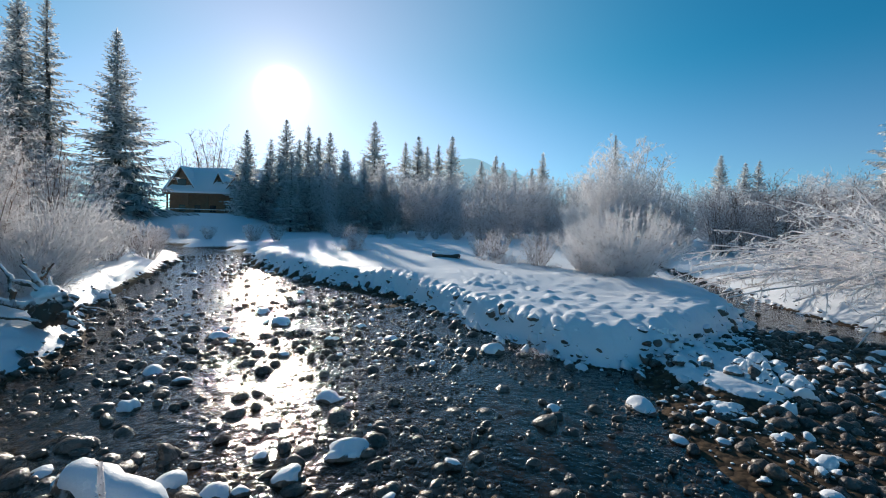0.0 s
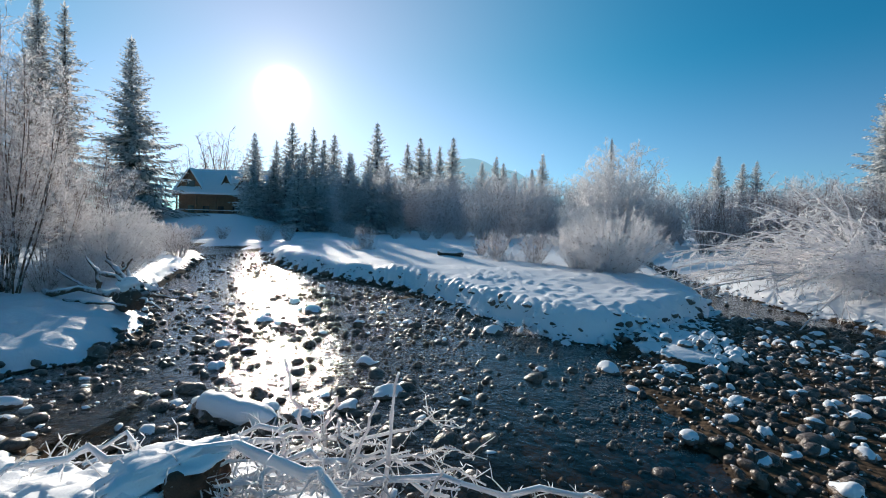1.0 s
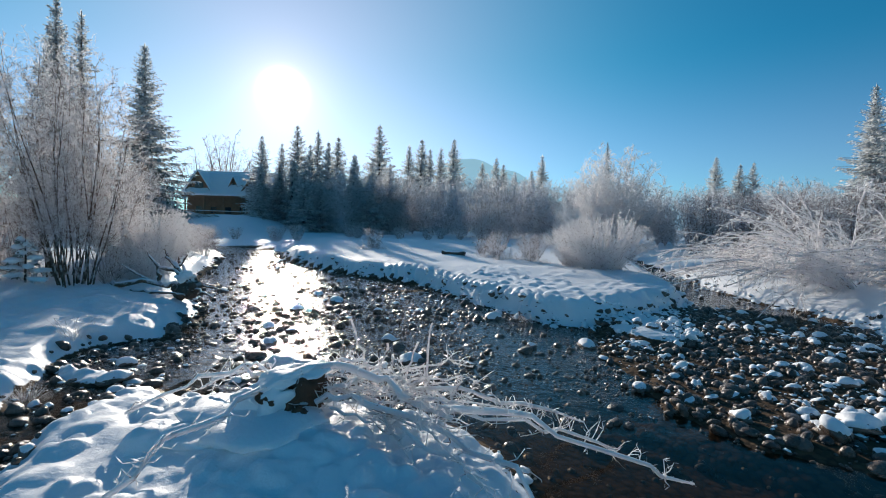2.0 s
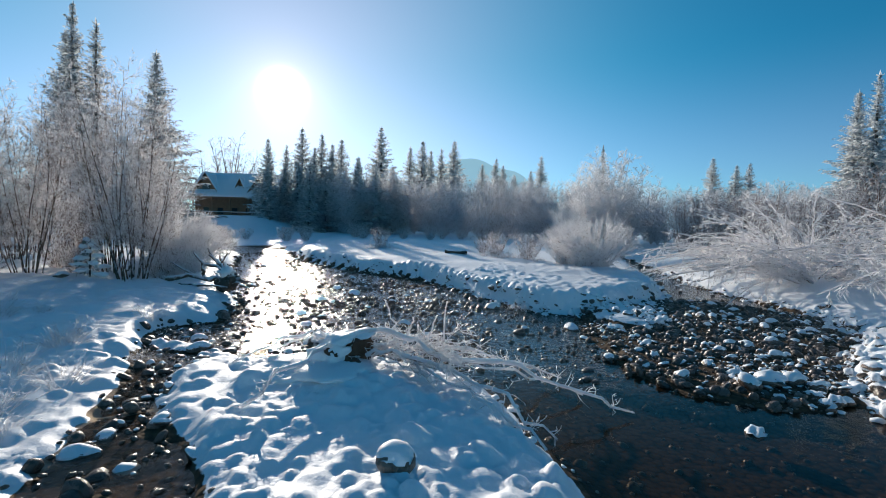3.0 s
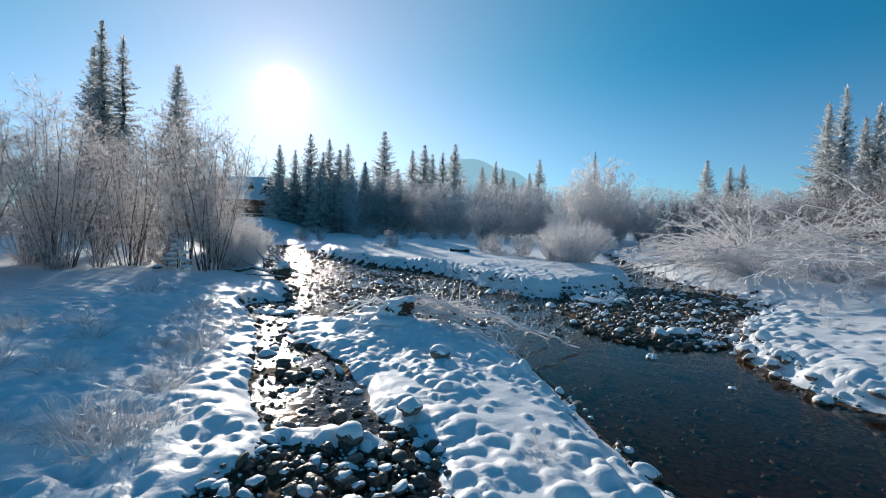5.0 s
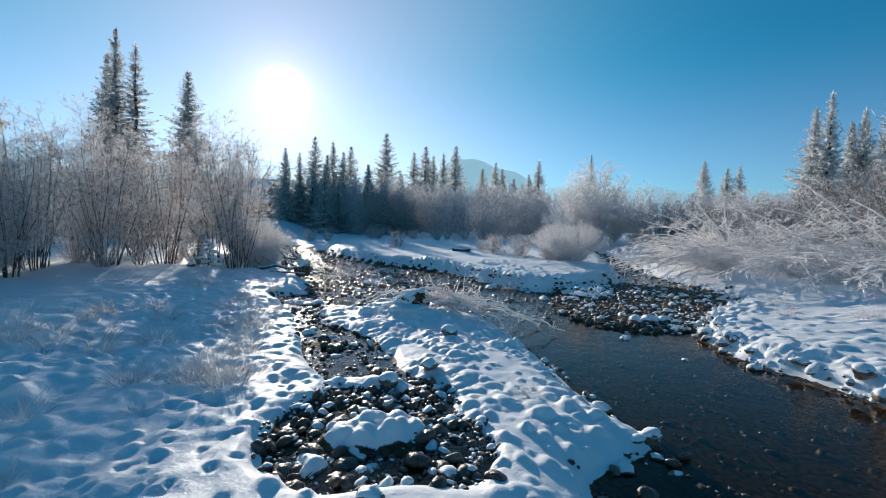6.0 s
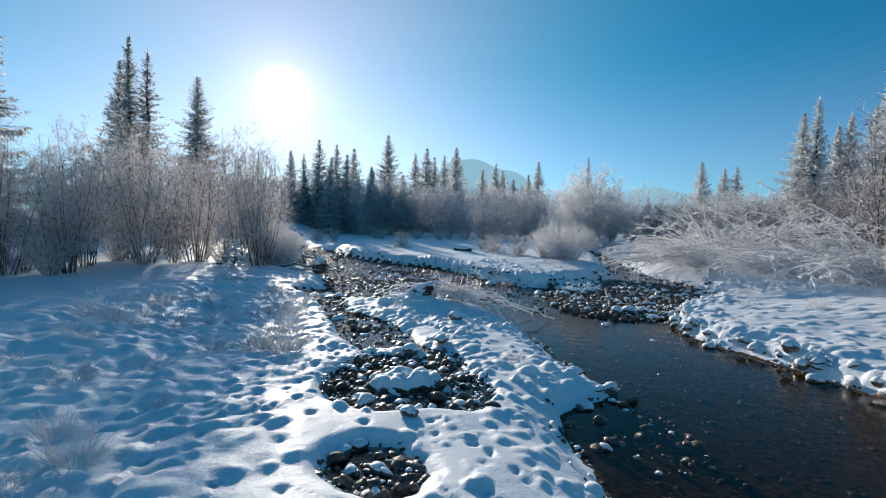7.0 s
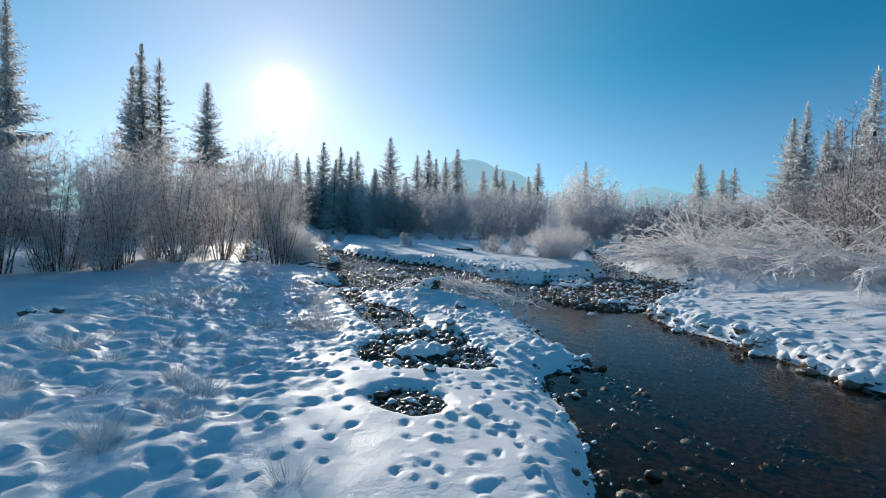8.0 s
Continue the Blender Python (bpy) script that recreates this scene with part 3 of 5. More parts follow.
def scatter_stones():
    """Cobbles of the bed, the riffle, the gravel bar and the side channel."""
    rng = np.random.default_rng(11)
    zones = (  # x0, x1, y0, y1, tries, smallest, largest, lift, rule, snowy share
        (-9, 2.5, 2, 13, 5200, 0.035, 0.16, 0.03, "riffle", 0.04),
        (-4.2, 0.6, 3.2, 13, 420, 0.09, 0.20, 0.03, "riffle", 0.06),
        (-2.2, 3.2, 2.4, 11, 3000, 0.025, 0.08, 0.03, "pebble", 0.02),
        (-14, 1, 12, 26, 2000, 0.06, 0.18, 0.05, "riffle", 0.05),
        (0, 4.5, 3.6, 13, 1000, 0.04, 0.13, 0.0, "riffle", 0.05),
        (2.4, 12, 0.5, 12, 10500, 0.024, 0.135, 0.03, "gravel", 0.42),
        (8, 14, 10, 26, 500, 0.08, 0.2, 0.04, "riffle", 0.3),
        (-7.5, 0, -9.6, 6, 3900, 0.04, 0.14, 0.045, "side", 0.2),
        (-3.4, 0, -7.2, -4.0, 1000, 0.03, 0.12, 0.05, "side", 0.4),
        (-2.6, -1.3, -9.2, -8.0, 170, 0.03, 0.12, 0.05, "side", 0.35),
        (-1, 9, -14, 8, 3600, 0.025, 0.12, 0.03, "edge", 0.7),
        (-10, 12, 5, 24, 6000, 0.05, 0.17, 0.05, "edge", 0.93),
        (0, 8, -15, 3, 1500, 0.04, 0.10, -0.02, "pool", 0.0),
        (-7, 9.5, 6.5, 20, 4200, 0.04, 0.14, 0.10, "heap", 0.97),
        (4.5, 12, -13, 9, 3200, 0.05, 0.15, 0.13, "heap", 1.0),
        (0.2, 2.2, -12, -5.6, 1000, 0.03, 0.13, 0.02, "riffle", 0.2),
    )
    V, F, S, n = [], [], [], 0
    for x0, x1, y0, y1, tries, lo, hi, lift, rule, snowy in zones:
        x, y = rng.uniform(x0, x1, tries), rng.uniform(y0, y1, tries)
        z, snow, land, side, gravel = height(x, y)
        lobe, isl, right = signed(LOBE, x, y), signed(ISLAND, x, y), signed(RIGHT, x, y)
        r = lo + (hi - lo) * rng.random(tries) ** 3.6
        keep = {
            "riffle": (land < 0.05) & (side < -0.1),
            "gravel": (land < 0.2) & (gravel > -0.1) & (lobe < 0.15) & (rng.random(tries) < np.clip(0.6 + gravel, 0, 1)),
            "side": side > -0.12,
            "edge": (np.abs(land + 0.08) < 0.28) & (side < 0),
            "pool": land < -0.1,
            "pebble": (land < -0.2) & (value(x, y + 5, 1.3) + value(x, y, 0.5) * 0.6 > -0.12),
            "heap": ((isl > -0.2) & (isl < 0.4)) | ((right > -0.1) & (right < 0.45)) | ((lobe > -0.15) & (lobe < 0.8) & (rng.random(tries) < 0.6)),
        }[rule]
        if rule == "riffle":  # stones gather in bars
            keep &= value(x + 3, y, 1.7) + 0.5 > rng.random(tries) * 0.75
            keep &= rng.random(tries) < 0.35 + 0.65 * smooth(1.2, -1.2, x)
        patch = np.clip(0.35 + 4.0 * (value(x, y + 7, 1.3) + 0.05), 0.25, 2.4)  # snow lies in patches
        level = np.where(side > -0.1, brook(y), stream(y))
        for k in np.nonzero(keep)[0]:
            v, f = SHAPES[rng.integers(9)] if r[k] > 0.075 else PEBBLES[rng.integers(6)]
            a = rng.uniform(0, 6.3)
            c, s = math.cos(a), math.sin(a)
            e, g = rng.normal(0, 0.5, 2)
            tilt = np.array(((math.cos(e), 0, -math.sin(e)), (0, 1, 0), (math.sin(e), 0, math.cos(e)))) @ np.array(((1, 0, 0), (0, math.cos(g), math.sin(g)), (0, -math.sin(g), math.cos(g))))
            R = tilt @ np.array(((c, s, 0), (-s, c, 0), (0, 0, 1))) * r[k]
            if rule == "heap":  # rounder for the pillow of snow on them
                R[:, 2] *= 1.35
            base = max(z[k], level[k] - r[k] * rng.uniform(0.1, 0.75)) if rule in ("riffle", "side", "pebble") else z[k]
            V.append(v @ R + (x[k], y[k], base + lift * r[k] * 4))
            F.append(f + n)
            n += len(v)
            S.append(np.full(len(v), (rng.uniform(0.95, 1.5) if rule == "heap" else rng.uniform(0.7, 1.2) if rule == "edge" else rng.uniform(0.25, 0.75)) if rng.random() < snowy * (patch[k] if rule == "gravel" else 1.0) else -1.0))
    me = mesh_data("cobbles", np.concatenate(V), np.concatenate(F), STONE)
    me.attributes.new("snow", "FLOAT", "POINT").data.foreach_set("value", np.concatenate(S).astype(np.float32))
    tagged(new("cobbles", me), "wet dark rounded river cobbles partly capped with snow", "cobbles", kind="stuff")


scatter_stones()
BIG = stone_shapes(6, 21, 3, 3)


def boulder(x, y, r, snow, sink=0.34, seed=0):
    """A larger stone; its snow cap is a thick pillow on its top."""
    rng = np.random.default_rng(seed)
    v, f = BIG[seed % len(BIG)]
    a = rng.uniform(0, 6.3)
    R = np.array(((math.cos(a), math.sin(a), 0), (-math.sin(a), math.cos(a), 0), (0, 0, 1))) * r
    v = v @ R * (1, 1, 0.82)
    me = mesh_data("boulder", v, f, STONE)
    me.attributes.new("snow", "FLOAT", "POINT").data.foreach_set("value", np.full(len(v), -1.0 if snow < 0.5 else 0.0, np.float32))
    ob = new("boulder", me)
    level = max(ground_at(x, y), float(stream(y)) - r * 0.35)
    ob.location = (x, y, level + r * (0.55 - sink))
    words = "grey rounded boulder with a thick snow cap" if snow > 0 else "wet dark rounded boulder standing in the stream"
    tagged(ob, words, "boulder", "boulders of the stream")
    if snow > 0:
        # the stone's own upper side, swollen upwards; its rim lies just inside the stone
        zt = v[:, 2].max()
        rim = zt * (0.34 + 0.24 * np.sin(np.arctan2(v[:, 1], v[:, 0]) * 3 + seed) + 0.08 * np.sin(np.arctan2(v[:, 1], v[:, 0]) * 7 + seed * 2))
        up = np.clip((v[:, 2] - rim) / (zt - rim), 0, 1)
        side = np.where(up > 0, 1.0 + 0.03 * np.sqrt(up) * (1 - up), 0.9)
        top = np.stack((v[:, 0] * side, v[:, 1] * side, np.where(up > 0, v[:, 2], rim - 0.06 * zt) + snow * r * 0.55 * np.sqrt(up)), -1)
        child("snow_cap", mesh_data("snow_cap", top, f, SNOW), ob, "smooth white pillow of snow")
    return ob


for k, (x, y, r, snow) in enumerate((
        (-0.95, 4.75, 0.25, 0.5), (-1.5, 6.1, 0.22, 0.5), (-0.97, -1.5, 0.21, 0.3), (3.67, 0.38, 0.17, 0.35), (1.0, 8.6, 0.27, 0.4), (2.85, 6.1, 0.22, 0.55),
        (5.1, 2.1, 0.27, 0.5), (5.6, 2.2, 0.24, 0.5), (4.6, 1.9, 0.24, 0.4), (-4.0, 5.65, 0.19, 0.4), (-3.9, 4.7, 0.22, 0.0), (-4.5, 9.0, 0.22, 0.3),
        (-3.3, 7.5, 0.2, 0.0), (-2.6, 5.6, 0.19, 0.0), (1.4, 5.6, 0.2, 0.0), (1.0, 6.7, 0.17, 0.0), (1.6, 6.0, 0.12, 0.2), (-4.5, 6.9, 0.2, 0.3),
        (-5.3, 14.7, 0.27, 0.0), (-7.9, 11.6, 0.22, 0.2), (-3.7, 10.2, 0.25, 0.35), (-4.6, 11.4, 0.26, 0.3), (-5.6, 8.6, 0.22, 0.0), (-2.5, 4.0, 0.2, 0.4),
        (-3.4, 4.1, 0.24, 0.45), (-2.0, 3.9, 0.19, 0.3), (0.86, -7.4, 0.11, 0.25), (4.25, -1.45, 0.1, 0.1), (5.4, -1.97, 0.16, 0.4), (-4.1, -1.2, 0.17, 0.35),
        (-2.4, -6.7, 0.17, 0.5), (-1.1, -6.6, 0.15, 0.0), (-1.9, -4.5, 0.17, 0.3), (-1.7, -7.4, 0.13, 0.3), (6.5, -6.4, 0.25, 0.45), (6.3, -5.6, 0.17, 0.0),
        (-5.0, 2.6, 0.2, 0.3), (-5.6, 3.7, 0.22, 0.35), (-4.4, 4.3, 0.18, 0.0), (-1.0, 9.2, 0.18, 0.3), (-4.2, 6.3, 0.16, 0.0), (6.1, -4.4, 0.18, 0.4), (-1.3, -3.85, 0.2, 0.3), (6.55, -5.4, 0.24, 0.4), (6.4, -3.3, 0.2, 0.4), (5.75, -0.4, 0.2, 0.45), (5.9, 0.6, 0.22, 0.4), (7.2, -7.4, 0.22, 0.35), (6.1, -2.3, 0.17, 0.4))):
    boulder(x, y, r, snow, seed=k)


rb = np.random.default_rng(33)
made = 0
while made < 95:  # snow-capped stones along the gravel bar, the banks and the riffle
    x, y = rb.uniform(-8, 11), rb.uniform(-8, 15)
    z, snow, land, side, gravel = (float(q) for q in height(np.array(x), np.array(y)))
    bar = gravel > 0 and land < 0.1
    edge = abs(land) < 0.3 and x > 1
    ford = land < -0.3 and x < 0 and y > 3 and side < -0.2
    if not (bar or edge or (ford and rb.random() < 0.1)):
        continue
    boulder(x, y, rb.uniform(0.10, 0.19), rb.uniform(0.3, 0.6), seed=100 + made)
    made += 1


# ---------------------------------------------------------------- frosted shrubs
def curve(rng, a, d, length, n, lift, wander):
    """A wandering branch line; lift bends it up (or, below zero, down)."""
    pts = [np.array(a, float)]
    d = unit(np.array(d, float))
    for _ in range(n):
        d = unit(d + np.array((0, 0, lift)) / n + rng.normal(size=3) * wander)
        pts.append(pts[-1] + d * length / n)
    return np.array(pts)


def units(v):
    return v / (np.linalg.norm(v, axis=1)[:, None] + 1e-9)


def shrub(name, label, category, seed, h, stems, lean, branches, twigs, reach, lift, thick=0.03, fine=0.008, start=0.25, trunk=0.0, split=True, more=2, stem_mat=None, tip_wide=0.9, twig_mat=None, dome=0.25, bias=(0, 0), foot=0.3):
    rng = np.random.default_rng(seed)
    root = tagged(new(name), label, category)
    S, T = Tubes(), Tubes()
    feet = []
    if trunk:
        pts = curve(rng, (0, 0, -0.3), (0, 0, 1), h * trunk, 5, 0.3, 0.04)
        S.tube(pts, np.linspace(thick * 2.2, thick * 1.3, 6), 6)
        feet = [pts[-1], pts[-2], pts[-3]]
    for s in range(stems):
        az = 2.4 * s + rng.uniform(-0.5, 0.5)
        out = np.array((math.cos(az), math.sin(az), 0))
        tilt = lean * rng.uniform(0.25, 1.0)
        base = feet[s % 3] if trunk else out * rng.uniform(0.05, foot) * (h / 5) + (0, 0, -0.25)
        L = h * rng.uniform(0.76, 1.0) * (1 - trunk) * (1 + 0.25 * tilt - dome * tilt / lean)
        pts = curve(rng, base, out * tilt + (*bias, 1), L, 7, lift, 0.055)
        r0 = thick * rng.uniform(0.6, 1.1)
        S.tube(pts, np.linspace(r0, fine * tip_wide, 8), 4)
        if split:
            child("stem", S.mesh("stem", stem_mat or STEM), root)
            S = Tubes()
        for b in range(branches):
            t = start + (1 - start) * (b + rng.random()) / branches
            i = min(int(t * 7), 6)
            p = pts[i] + (pts[i + 1] - pts[i]) * (t * 7 - i)
            d = unit(pts[i + 1] - pts[i])
            side = unit(np.cross(d, rng.normal(size=3)))
            bl = reach * h * (0.98 - 0.3 * t) * rng.uniform(0.5, 1.2)
            q = curve(rng, p, d * 0.75 + side, bl, 4, lift * 0.7, 0.14)
            T.tube(q[::2], (max(fine * 1.4, r0 * 0.3), fine, fine * 0.5), 3)
            u = (0.12 + 0.88 * (np.arange(twigs) + rng.random(twigs)) / twigs) * 4
            j = np.minimum(u.astype(int), 3)
            a = q[j] + (q[j + 1] - q[j]) * (u - j)[:, None]
            e = units(q[j + 1] - q[j])
            w = units(e * 0.9 + units(rng.normal(size=(twigs, 3))) * 0.9 + (0, 0, lift * 0.3))
            tip = a + w * (bl * rng.uniform(0.25, 0.6, twigs))[:, None]
            T.slivers(a, tip, units(np.cross(w, rng.normal(size=(twigs, 3)))) * fine)
            for _ in range(more):
                c = a + (tip - a) * rng.uniform(0.25, 0.95, twigs)[:, None]
                w2 = units(w + units(rng.normal(size=(twigs, 3))) * 0.95)
                T.slivers(c, c + w2 * (bl * rng.uniform(0.12, 0.3, twigs))[:, None], units(np.cross(w2, rng.normal(size=(twigs, 3)))) * fine * 0.85)
    if not split:
        child("stem", S.mesh("stem", stem_mat or STEM), root)["kind"] = "stuff"
    child("crown", T.mesh("crown", twig_mat or FROST), root, "fine twigs white with hoar frost")["kind"] = "stuff"
    return root


def spot(x, y, turn=0.0, scale=1.0, tall=1.0, sink=0.05):
    return Matrix.Translation((x, y, ground_at(x, y) - sink)) @ Matrix.Rotation(turn, 4, "Z") @ Matrix.Diagonal((scale, scale, scale * tall, 1))


def another(ob, m):
    """A copy at the pose and size m, whatever size the first one stands at."""
    return copy_thing(ob, m @ Matrix.Diagonal((1 / ob.scale[0], 1 / ob.scale[1], 1 / ob.scale[2], 1)))


def plant(protos, places, seed, size=(0.85, 1.15)):
    """Copies of the given plants, each turned and sized its own way; the prototypes take the first places."""
    rng = random.Random(seed)
    fresh = list(protos)
    for x, y, s in places:
        m = spot(x, y, rng.uniform(0, 6.28), s * rng.uniform(*size), rng.uniform(0.92, 1.08))
        if fresh:
            fresh.pop(0).matrix_world = m
        else:
            another(rng.choice(protos), m)


def belt(x0, x1, y0, y1, n, seed, s=1.0):
    rng = random.Random(seed)
    out = []
    for k in range(n):
        out.append((x0 + (x1 - x0) * (k + rng.random()) / n, rng.uniform(y0, y1), s))
    return out


alders = [shrub("alder_clump", "tall bare alder clump white with hoar frost", "shrub", 31 + k, 7.0, 17, 0.32, 19, 10, 0.15, 0.35, more=5, fine=0.0058, start=0.2, thick=0.027) for k in range(3)]
plant(alders, [(-10.0, 8.0, 0.84), (-11.6, 9.3, 0.94), (-12.9, 7.7, 0.86), (-14.4, 6.4, 0.85), (-14.8, 2.8, 0.78), (-17.5, 5.5, 0.85), (-17.2, 0.5, 0.8), (-16.8, -3.4, 0.6),
               (-11.0, 10.4, 0.7), (-15.6, 4.6, 0.8), (-18.6, -6.2, 0.75),
               (-16.0, 1.6, 0.75), (-16.2, 7.8, 0.95), (-18.4, -1.4, 0.8), (-19.0, 8.0, 1.0)], 5)
willows = [shrub("frosted_willow", "arching willow bush bowed down under hoar frost", "shrub", 51 + k, 5.2, 30, 1.75, 14, 8, 0.12, -0.95, thick=0.036, start=0.15, more=1, fine=0.011, stem_mat=BOUGH, tip_wide=1.8, twig_mat=RIME, dome=0.0) for k in range(2)]
plant(willows, [(14.3, 12.4, 1.0), (15.6, 8.8, 1.05), (15.6, 15.2, 1.0), (16.9, 5.4, 1.05), (16.0, 11.6, 1.15), (17.6, 8.3, 1.15), (18.2, 2.6, 1.05), (20.2, -0.5, 1.05),
                (16.0, 15.0, 1.2), (22.5, -4, 1.1), (19.4, 5.4, 1.2), (21.6, 2.4, 1.2)], 6)
leaning = shrub("frosted_willow", "long willow boughs sweeping low over the bank under rime", "shrub", 57, 5.6, 20, 0.7, 13, 8, 0.11, -0.8, thick=0.036, start=0.15, more=1, fine=0.011, stem_mat=BOUGH, tip_wide=1.8, twig_mat=RIME, dome=0.0, bias=(-1.5, -0.15))
leaning.matrix_world = spot(13.7, 11.6, 0, 0.95)
thickets = [shrub("alder_clump", "tall bare alder clump white with hoar frost", "shrub", 41 + k, 7.0, 15, 0.40, 15, 8, 0.18, 0.3, more=2, fine=0.010, start=0.06, twig_mat=DIM_TWIG) for k in range(2)]
plant(thickets, [(-16.8, -0.6, 0.5), (-15.4, 3.4, 0.48), (-18.0, -3.6, 0.55), (-13.4, 6.8, 0.42), (-16.4, 1.4, 0.5), (-12.0, 8.6, 0.36), (-19.5, -3, 0.9), (-16.5, 11, 0.9), (-20.5, 3.0, 1.0), (-14.2, 16, 0.9), (-18, 15.5, 1.1), (-21, -8, 0.9)] + belt(18, 28, 13, 26, 9, 71, 0.8) + belt(15.5, 30, 27, 31, 8, 78, 0.72) + belt(19, 31, -2, 13, 11, 72, 1.15) + belt(27, 38, 14, 24, 11, 84, 1.1), 8)
bushes = [shrub("frosted_tree", "bushy bare tree thick with white hoar frost", "tree", 61 + k, 9.0, 13, 0.75, 13, 9, 0.18, 0.25, thick=0.05, fine=0.019, start=0.02, trunk=0.06, split=False, more=2, stem_mat=FAR_TWIG, twig_mat=FAR_TWIG) for k in range(3)]
hoary = [shrub("hoar_frosted_tree", "broad bushy tree wholly white with hoar frost", "tree", 67, 9.6, 38, 0.75, 13, 9, 0.14, 0.3, thick=0.04, fine=0.019, start=0.06, trunk=0.05, split=False, more=3, dome=0.42, stem_mat=RIME, twig_mat=RIME)]
plant(hoary, [(16.0, 40, 1.16), (13.4, 38.5, 0.88), (18.8, 41, 0.86), (11.0, 37, 0.56), (21.5, 42, 0.66)], 20, (0.95, 1.05))
plant(bushes, belt(20, 36, 33, 40, 10, 83, 0.7) + belt(22, 60, 34, 48, 18, 73, 0.72) + belt(-15, 0, 54, 60, 12, 74, 0.95) + belt(-2, 26, 50, 60, 20, 76, 0.95) + belt(-14, 60, 64, 78, 18, 75, 1.15) + belt(-56, -24, 14, 40, 11, 77, 0.8), 9)
rods = [shrub("willow_bush", "round bush of upright frosted willow wands", "shrub", 81 + k, 2.2, 64, 0.8, 4, 4, 0.18, 0.3, thick=0.012, fine=0.007, start=0.25, split=False, more=1, stem_mat=FROST) for k in range(2)]
domes = [shrub("round_willow", "big rounded willow bush of dense frosted wands", "shrub", 86, 2.9, 220, 0.72, 5, 4, 0.12, -0.45, thick=0.011, fine=0.009, start=0.12, split=False, more=2, dome=0.3, foot=0.9, stem_mat=RIME, twig_mat=RIME)]
plant(domes, [(6.5, 15.8, 1.06), (5.9, 17.6, 0.85), (-10.1, 11.0, 0.85), (-11.5, 12.9, 1.0), (-12.8, 15.2, 0.95), (-9.4, 9.6, 0.5)], 21, (0.95, 1.05))
plant(rods, [(4.2, 19.5, 0.9), (2.6, 22.0, 0.75), (-4.9, 24.8, 0.85), (3.6, 40.5, 1.9), (-12.4, 16.5, 0.8),
             (-12.8, 19.3, 0.8), (-14.8, 21.5, 0.9), (2.0, 24.0, 0.6), (-15.8, 24.5, 0.8)] + belt(-22, 14, 34, 42, 14, 79, 0.75)
      + [(-9.6, 8.6, 0.6), (-12.2, 8.6, 0.7), (-14.0, 5.6, 0.7), (-14.6, 1.9, 0.65), (-16.4, -1.4, 0.7), (-17.4, -3.2, 0.7),
         (-13.6, 9.6, 0.8), (-15.8, 6.6, 0.85), (-16.6, 3.0, 0.85)], 10)


